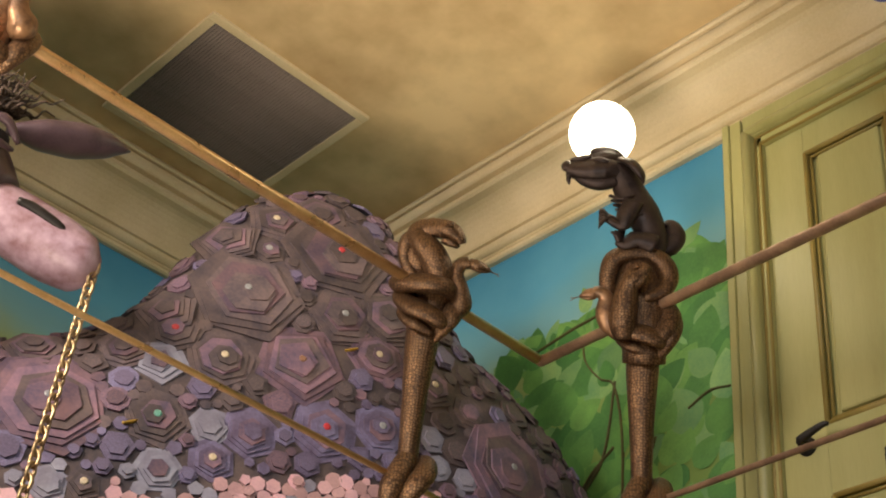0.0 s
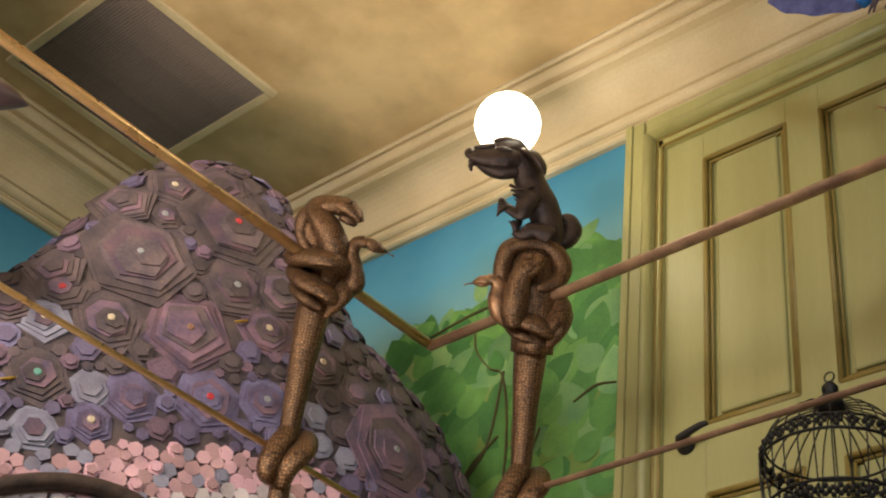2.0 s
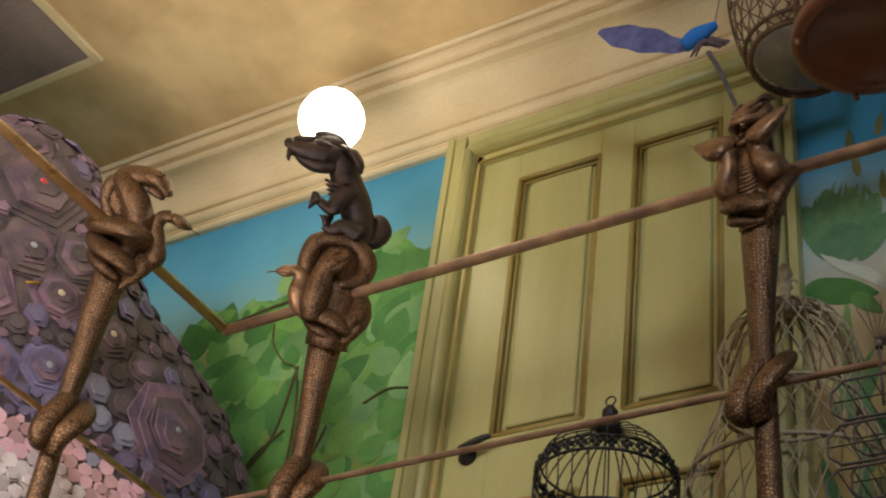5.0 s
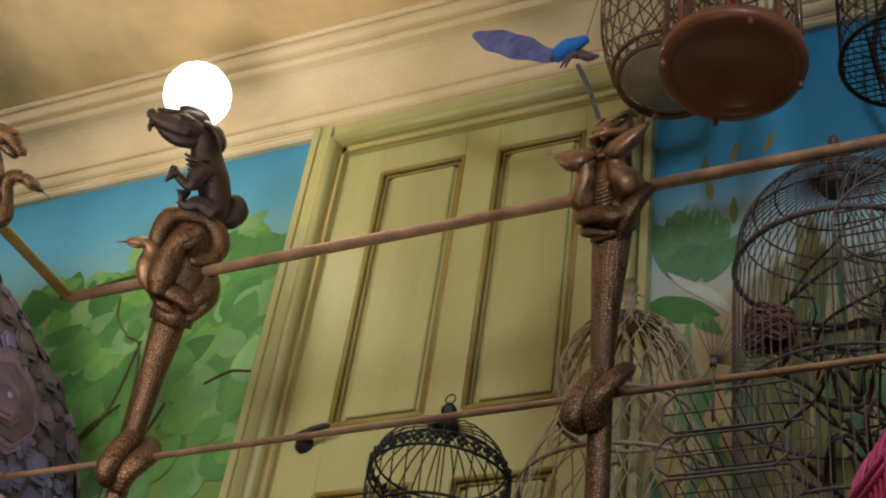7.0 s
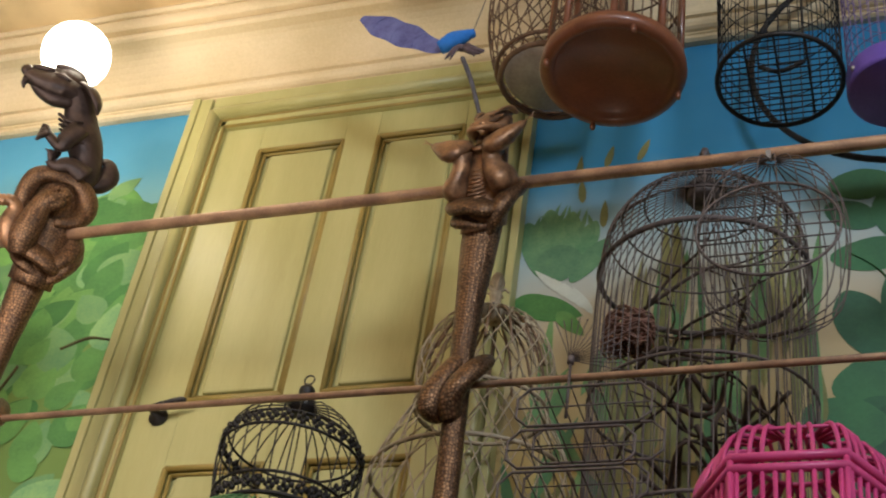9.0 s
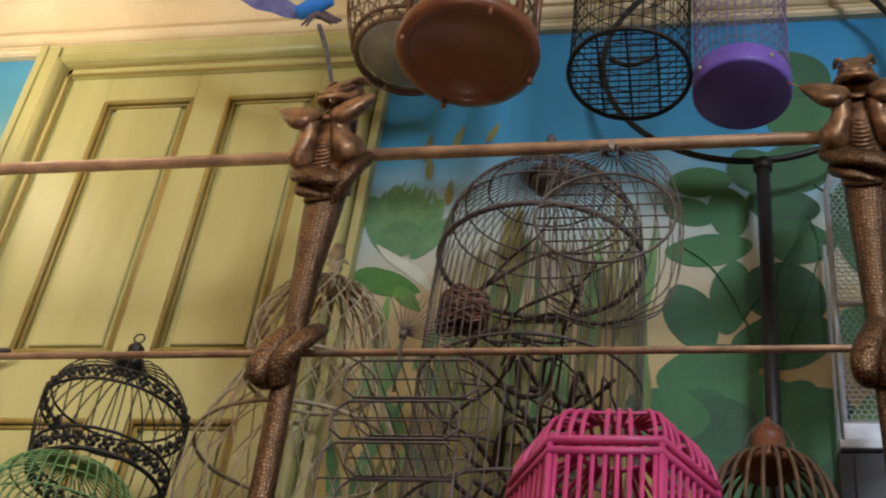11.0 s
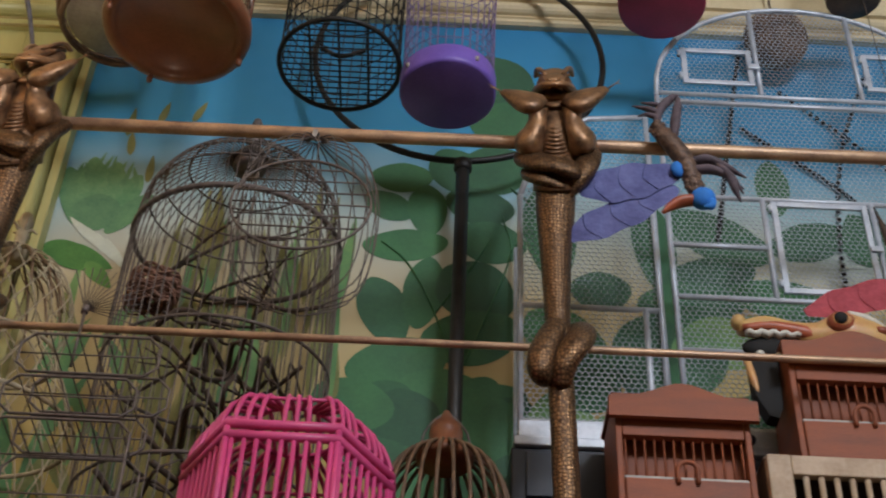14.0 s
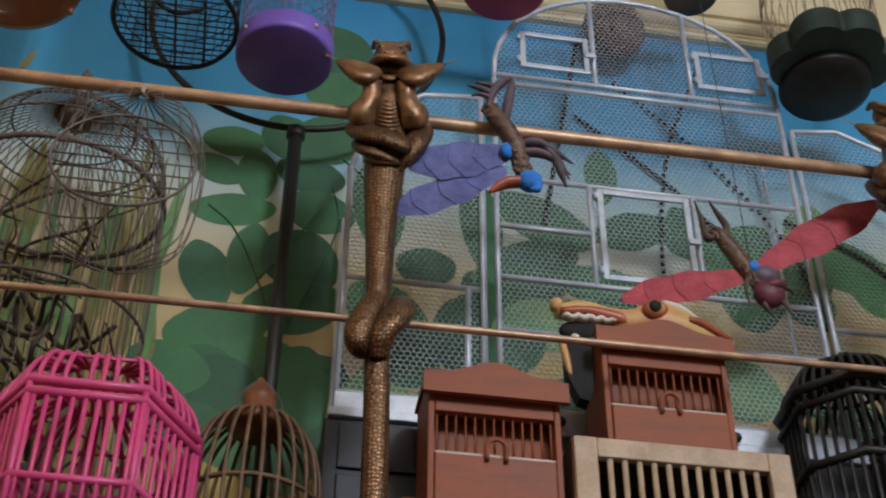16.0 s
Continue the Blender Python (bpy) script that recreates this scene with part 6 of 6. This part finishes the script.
part("case", Shape().box((-CW / 2, 0.023, 0), (-CW / 2 + 0.014, CD, CH), 0, 0.002).box((CW / 2 - 0.014, 0.023, 0), (CW / 2, CD, CH), 0, 0.002).box((-CW / 2, 0.023, CH), (CW / 2, CD, CH + 0.009), 0, 0.002).box((-CW / 2 + 0.014, CD - 0.01, 0), (CW / 2 - 0.014, CD, CH), 0, 0.002), STAND, crate)

black = thing("black_wicker_cage", (3.06, -0.29, 0.2), "black wicker cage with a barred dome and a thick rim", "bird cage")
def ring8(r, z):
    return [(r * math.cos(a), r * math.sin(a), z) for a in np.radians(22.5 + 45 * np.arange(8))]


for nm, z, t in (("rim", 0.500, 0.009), ("rim", 0.540, 0.012), ("belt", 0.36, 0.010), ("base", 0.012, 0.012)):
    part(nm, Shape().tube(ring8(0.150, z), t, 8, True), BLACK_METAL, black)
for e in range(8):
    p0, p1 = np.array(ring8(0.148, 0.0)[e]), np.array(ring8(0.148, 0.0)[(e + 1) % 8])
    for q in range(5):
        p = p0 + (p1 - p0) * (q + 0.5) / 5
        part("bar", Shape().tube([p + (0, 0, 0.01), p + (0, 0, 0.54)], 0.0045, 6), BLACK_METAL, black)
        part("dome_bar", Shape().tube(curve([p + (0, 0, 0.54), p * 0.90 + (0, 0, 0.59), p * 0.60 + (0, 0, 0.632), p * 0.12 + (0, 0, 0.65)], 10), 0.0048, 6), BLACK_METAL, black)
part("hoop", Shape().ring((0, 0, 0.618), 0.100, 0.005, 32), BLACK_METAL, black)
part("latch", Shape().box((0.012, -0.156, 0.512), (0.040, -0.148, 0.532), 0, 0.002).ring((0.026, -0.158, 0.506), 0.009, 0.002, 14, axis="y"), GALV, black)

# ---- carved mask on the box cage ----
MASK = material("ochre_mask_paint", (0.62, 0.42, 0.15), 0.45, dark=(0.55, 0.24, 0.10), scale=9.0, bump=0.2, coat=0.2)
REDP = material("red_mask_paint", (0.46, 0.11, 0.05), 0.4, scale=14.0)
TEETH = material("white_mask_paint", (0.68, 0.64, 0.55), 0.45, scale=20.0, amount=0.2)
INK = material("black_mask_paint", (0.008, 0.007, 0.007), 0.8, scale=20.0)
s = Shape()
s.tube(curve([(-0.205, 0, 0.115), (-0.15, 0, 0.12), (-0.09, 0, 0.108), (-0.04, 0, 0.10), (0.01, 0, 0.105), (0.07, 0, 0.092), (0.13, 0, 0.078), (0.165, 0, 0.068)], 30), [0.016, 0.026, 0.024, 0.034, 0.052, 0.046, 0.026, 0.010], 16)
s.ball((-0.205, -0.004, 0.128), (0.016, 0.018, 0.018), 0, 12, 8)
s.tube(curve([(-0.20, -0.012, 0.108), (-0.14, -0.016, 0.112), (-0.075, -0.016, 0.10), (-0.05, -0.016, 0.088)], 14), [0.008, 0.012, 0.016, 0.010], 10, mat=1)
wave = [(-0.195 + k * 0.0075, -0.020, 0.088 + 0.004 * math.sin(k * 1.9)) for k in range(16)]
s.tube(wave, [0.010, 0.013, 0.012, 0.008], 8, mat=2, flat=0.6)
s.ball((-0.125, 0.0, 0.066), (0.078, 0.020, 0.032), 3, 18, 10)
for x, w in ((-0.172, 0.010), (-0.125, 0.016), (-0.092, 0.013)):
    s.ball((x, -0.020, 0.036), (w, 0.008, 0.009), 2, 10, 6)
s.plate([(-0.195, 0.03), (-0.192, -0.06), (-0.17, -0.112), (-0.15, -0.118), (-0.14, -0.09), (-0.136, 0.04)], (0, 0.016, 0), (1, 0, 0), (0, 0, 1), 0.034, 3)
s.tube(curve([(-0.20, -0.012, 0.03), (-0.192, -0.014, -0.02), (-0.185, -0.014, -0.06)], 8), [0.008, 0.009, 0.004], 8, mat=0)
s.ball((0.0, -0.040, 0.112), (0.030, 0.018, 0.026), 1, 16, 10)
s.ball((-0.001, -0.048, 0.112), (0.022, 0.014, 0.018), 0, 14, 8)
s.ball((-0.004, -0.055, 0.112), (0.015, 0.010, 0.015), 3, 12, 8)
s.tube(curve([(0.07, -0.042, 0.095), (0.10, -0.036, 0.094), (0.15, -0.018, 0.08), (0.175, -0.008, 0.082)], 12), [0.008, 0.011, 0.009, 0.003], 8, mat=1)
s.tube(curve([(0.02, -0.03, 0.145), (0.06, -0.03, 0.132), (0.11, -0.02, 0.105)], 10), [0.006, 0.009, 0.005], 8, mat=2)
solid("carved_mask", s, [MASK, REDP, TEETH, INK], "ochre and red painted mask figure with white teeth", "mask", loc=(2.64, -0.30, 0.806))

# ---- felt insect figures ----
BLUEF = material("blue_felt_wing", (0.14, 0.155, 0.36), 0.9, dark=(0.065, 0.07, 0.20), scale=22.0, bump=0.9, fine=120)
BRIGHT = material("bright_blue_felt", (0.03, 0.22, 0.72), 0.8, scale=14.0, amount=0.3)
REDF = material("red_felt_wing", (0.46, 0.08, 0.10), 0.85, dark=(0.27, 0.035, 0.05), scale=20.0, bump=0.8, fine=120)
GREYF = material("grey_rope", (0.12, 0.115, 0.13), 0.8, dark=(0.05, 0.048, 0.055), scale=40.0, bump=0.4)


def wing(s, root, tip, width, mat, n=18, sag=0.0):
    """A puffed felt wing with a scalloped edge, between two points, facing the hall."""
    root, tip = np.array(root, float), np.array(tip, float)
    d = tip - root
    side = np.cross(d, (0, -1, 0))
    side /= np.linalg.norm(side)
    t = np.linspace(0, 1, n)
    up, lo = [], []
    for q in t:
        w = width * (math.sin(math.pi * min(1, q * 0.93 + 0.05)) ** 0.6) * (0.72 + 0.28 * q) + 0.003 * math.sin(q * 19)
        c = root + d * q + np.array((0, 0, -sag * math.sin(math.pi * q)))
        up.append(c + side * w)
        lo.append(c - side * w)
    mid = [(a + b) / 2 + np.array((0, -0.0025, 0)) for a, b in zip(up, lo)]
    back = [(a + b) / 2 + np.array((0, 0.0025, 0)) for a, b in zip(up, lo)]
    V = up + mid + lo + back
    F = []
    for k in range(4):
        m = (k + 1) % 4
        F += [(k * n + i, k * n + i + 1, m * n + i + 1, m * n + i) for i in range(n - 1)]
    s.add(V, F, mat, False)
    for q in (0.3, 0.55, 0.78):
        i = int(q * (n - 1))
        bow = d / np.linalg.norm(d) * 0.35 * width
        s.tube(curve([up[i] + np.array((0, -0.002, 0)), mid[i] + bow + np.array((0, -0.001, 0)), lo[i] + np.array((0, -0.002, 0))], 7), 0.0009, 4, mat=mat)


BARK = material("gilded_bark", (0.17, 0.10, 0.065), 0.5, 0.25, dark=(0.05, 0.032, 0.03), scale=70.0, bump=0.9, fine=120)
CLAW = material("mauve_claw_felt", (0.13, 0.095, 0.115), 0.7, dark=(0.05, 0.036, 0.045), scale=34.0, bump=0.5)


def insect(loc, label):
    return thing("felt_insect", loc, label, "felt figure")


def felt_wing(of, mat, root, tip, width):
    s = Shape()
    wing(s, root, tip, width, 0, 26)
    return part("wing", s, mat, of)


def limb(of, name, pts, rad, mat, label="", n=14, flat=0.75):
    return part(name, Shape().tube(curve(pts, n), rad, 9, flat=flat), mat, of, label)


def knobs(of, path, r, count, mat, seed):
    """A body of bark lumps set round a path."""
    kr, P = random.Random(seed), curve(path, count)
    s = Shape().tube(P, [r * 0.7, r, r * 0.9, r * 0.7], 10)
    for p in P:
        for e in range(4):
            a = kr.uniform(0, 6.28)
            q = p + np.array((math.cos(a) * r * 0.75, -abs(math.sin(a)) * r * 0.7, kr.uniform(-0.006, 0.006)))
            s.ball(q, (kr.uniform(0.004, 0.008), 0.005, kr.uniform(0.005, 0.010)), 0, 7, 5)
    return part("body", s, mat, of, "knobbly gilded bark body")


ij = random.Random(31)
bug = insect((0.765, -0.34, 1.94), "blue felt-winged insect figure on grey rope claws")
felt_wing(bug, BLUEF, (-0.09, 0, -0.025), (-0.355, 0, 0.165), 0.05)
limb(bug, "head", [(-0.10, -0.005, -0.02), (-0.06, -0.008, 0.0), (-0.01, 0, 0.03)], [0.02, 0.028, 0.012], BRIGHT, "bright blue felt head", 10)
for k in range(9):
    a = ij.uniform(-0.6, 3.4)
    limb(bug, "claw", [(-0.03, 0, -0.03), (-0.03 + 0.03 * math.cos(a), -0.01, -0.05 + 0.02 * math.sin(a)), (-0.03 + 0.06 * math.cos(a), -0.01, -0.06 - 0.02 * abs(math.sin(a)))], [0.011, 0.009, 0.003], CLAW, "", 8)
limb(bug, "tail", [(-0.03, 0, -0.07), (0.0, 0, -0.15), (0.03, 0.0, -0.25), (0.06, 0, -0.36)], [0.009, 0.008, 0.007], GREYF)
limb(bug, "thread", [(-0.02, 0, 0.0), (0.0, 0.02, 0.2), (0.02, 0.1, ZC - 1.97)], 0.0015, GREYF, "", 8, 1.0)

bug = insect((2.305, -0.485, 1.165), "blue felt-winged insect figure with bark body clinging to the bar")
felt_wing(bug, BLUEF, (0.0, 0, 0.025), (-0.215, 0.01, -0.040), 0.058)
felt_wing(bug, BLUEF, (-0.01, 0.005, -0.02), (-0.245, 0.02, -0.165), 0.046)
part("wing_joint", Shape().ball((-0.004, -0.012, 0.02), (0.020, 0.012, 0.022), 0, 10, 8), BRIGHT, bug, "bright blue felt patch")
s = Shape().ball((0.038, -0.015, -0.066), (0.027, 0.022, 0.026), 0, 14, 10)
s.tube(curve([(0.052, -0.02, -0.08), (0.048, -0.03, -0.10), (0.034, -0.03, -0.102)], 8), [0.012, 0.009, 0.003], 8)
part("head", s, BRIGHT, bug, "bright blue felt head")
limb(bug, "tail", [(0.02, -0.012, -0.068), (-0.008, -0.012, -0.074), (-0.03, -0.011, -0.088), (-0.047, -0.01, -0.105)], [0.015, 0.016, 0.012, 0.005], REDP, "rust red tail")
knobs(bug, [(-0.048, -0.012, 0.145), (-0.03, -0.014, 0.11), (-0.009, -0.014, 0.078), (0.012, -0.012, 0.03), (0.022, -0.008, -0.02), (0.03, -0.008, -0.05)], 0.022, 16, BARK, 4)
for pts, rad in (([(-0.045, -0.012, 0.15), (-0.035, -0.02, 0.19), (-0.01, -0.022, 0.222), (0.008, -0.02, 0.236)], [0.010, 0.014, 0.012, 0.003]),
                 ([(-0.01, -0.012, 0.11), (-0.005, -0.022, 0.15), (0.003, -0.022, 0.20), (0.006, -0.02, 0.232)], [0.012, 0.016, 0.013, 0.004]),
                 ([(-0.035, -0.018, 0.175), (-0.06, -0.02, 0.188), (-0.095, -0.016, 0.200)], [0.009, 0.008, 0.002]),
                 ([(-0.04, -0.018, 0.165), (-0.065, -0.02, 0.172), (-0.085, -0.016, 0.168)], [0.008, 0.006, 0.002]),
                 ([(-0.02, -0.02, 0.20), (-0.05, -0.02, 0.205), (-0.075, -0.016, 0.212)], [0.007, 0.006, 0.002]),
                 ([(0.02, -0.012, 0.04), (0.055, -0.022, 0.042), (0.095, -0.02, 0.022), (0.133, -0.016, -0.002)], [0.012, 0.013, 0.010, 0.002]),
                 ([(0.022, -0.012, 0.015), (0.055, -0.022, 0.012), (0.09, -0.02, 0.0), (0.125, -0.016, -0.035)], [0.012, 0.013, 0.009, 0.002]),
                 ([(0.075, -0.02, 0.03), (0.095, -0.024, -0.005), (0.105, -0.022, -0.04), (0.115, -0.016, -0.072)], [0.009, 0.013, 0.011, 0.002]),
                 ([(0.085, -0.02, 0.02), (0.105, -0.022, -0.01), (0.122, -0.018, -0.05)], [0.008, 0.008, 0.002])):
    limb(bug, "claw", pts, rad, CLAW)

bug = insect((2.88, -0.32, 1.105), "red felt-winged insect figure with a gilded bark body")
felt_wing(bug, REDF, (-0.02, 0, -0.045), (-0.305, 0, -0.150), 0.046)
felt_wing(bug, REDF, (0.02, 0, -0.020), (0.345, 0, 0.225), 0.052)
knobs(bug, [(-0.072, -0.004, 0.070), (-0.055, -0.006, 0.045), (-0.022, -0.008, -0.02), (-0.004, -0.008, -0.05), (0.008, -0.008, -0.085)], 0.021, 16, BARK, 9)
part("thorax", Shape().ball((0.022, -0.016, -0.055), (0.030, 0.022, 0.026), 0, 14, 10), PLUM, bug, "plum felt thorax")
s = Shape().ball((0.020, -0.024, -0.112), (0.036, 0.026, 0.034), 0, 16, 10)
s.tube(curve([(0.0, -0.03, -0.10), (0.03, -0.045, -0.098), (0.058, -0.03, -0.085)], 8), [0.008, 0.014, 0.006], 8)
part("head", s, material("wine_felt", (0.16, 0.03, 0.05), 0.55, dark=(0.07, 0.018, 0.03), scale=30.0, bump=0.5), bug, "dark wine red head")
part("wing_joint", Shape().ball((-0.004, -0.026, -0.038), (0.012, 0.008, 0.014), 0, 10, 8), BRIGHT, bug, "bright blue felt patch")
for pts, rad in (([(-0.075, -0.004, 0.055), (-0.096, -0.008, 0.045), (-0.102, -0.008, 0.09), (-0.112, -0.004, 0.158)], [0.010, 0.010, 0.008, 0.002]),
                 ([(-0.055, -0.004, 0.06), (-0.047, -0.008, 0.085), (-0.062, -0.008, 0.12), (-0.078, -0.004, 0.162)], [0.010, 0.011, 0.008, 0.002]),
                 ([(0.005, -0.02, -0.13), (0.006, -0.028, -0.152), (0.024, -0.024, -0.178)], [0.008, 0.007, 0.002]),
                 ([(0.035, -0.02, -0.12), (0.048, -0.028, -0.136), (0.068, -0.022, -0.168)], [0.008, 0.007, 0.002]),
                 ([(-0.01, -0.012, -0.06), (-0.028, -0.02, -0.088), (-0.026, -0.018, -0.136)], [0.008, 0.007, 0.002]),
                 ([(0.045, -0.02, -0.095), (0.065, -0.024, -0.09), (0.08, -0.018, -0.10)], [0.007, 0.006, 0.002])):
    limb(bug, "leg", pts, rad, TWIG)
limb(bug, "thread", [(0.0, 0, 0.0), (0.0, 0.02, 0.5), (0.0, 0.06, ZC - 1.105)], 0.0012, TWIG, "", 8, 1.0)
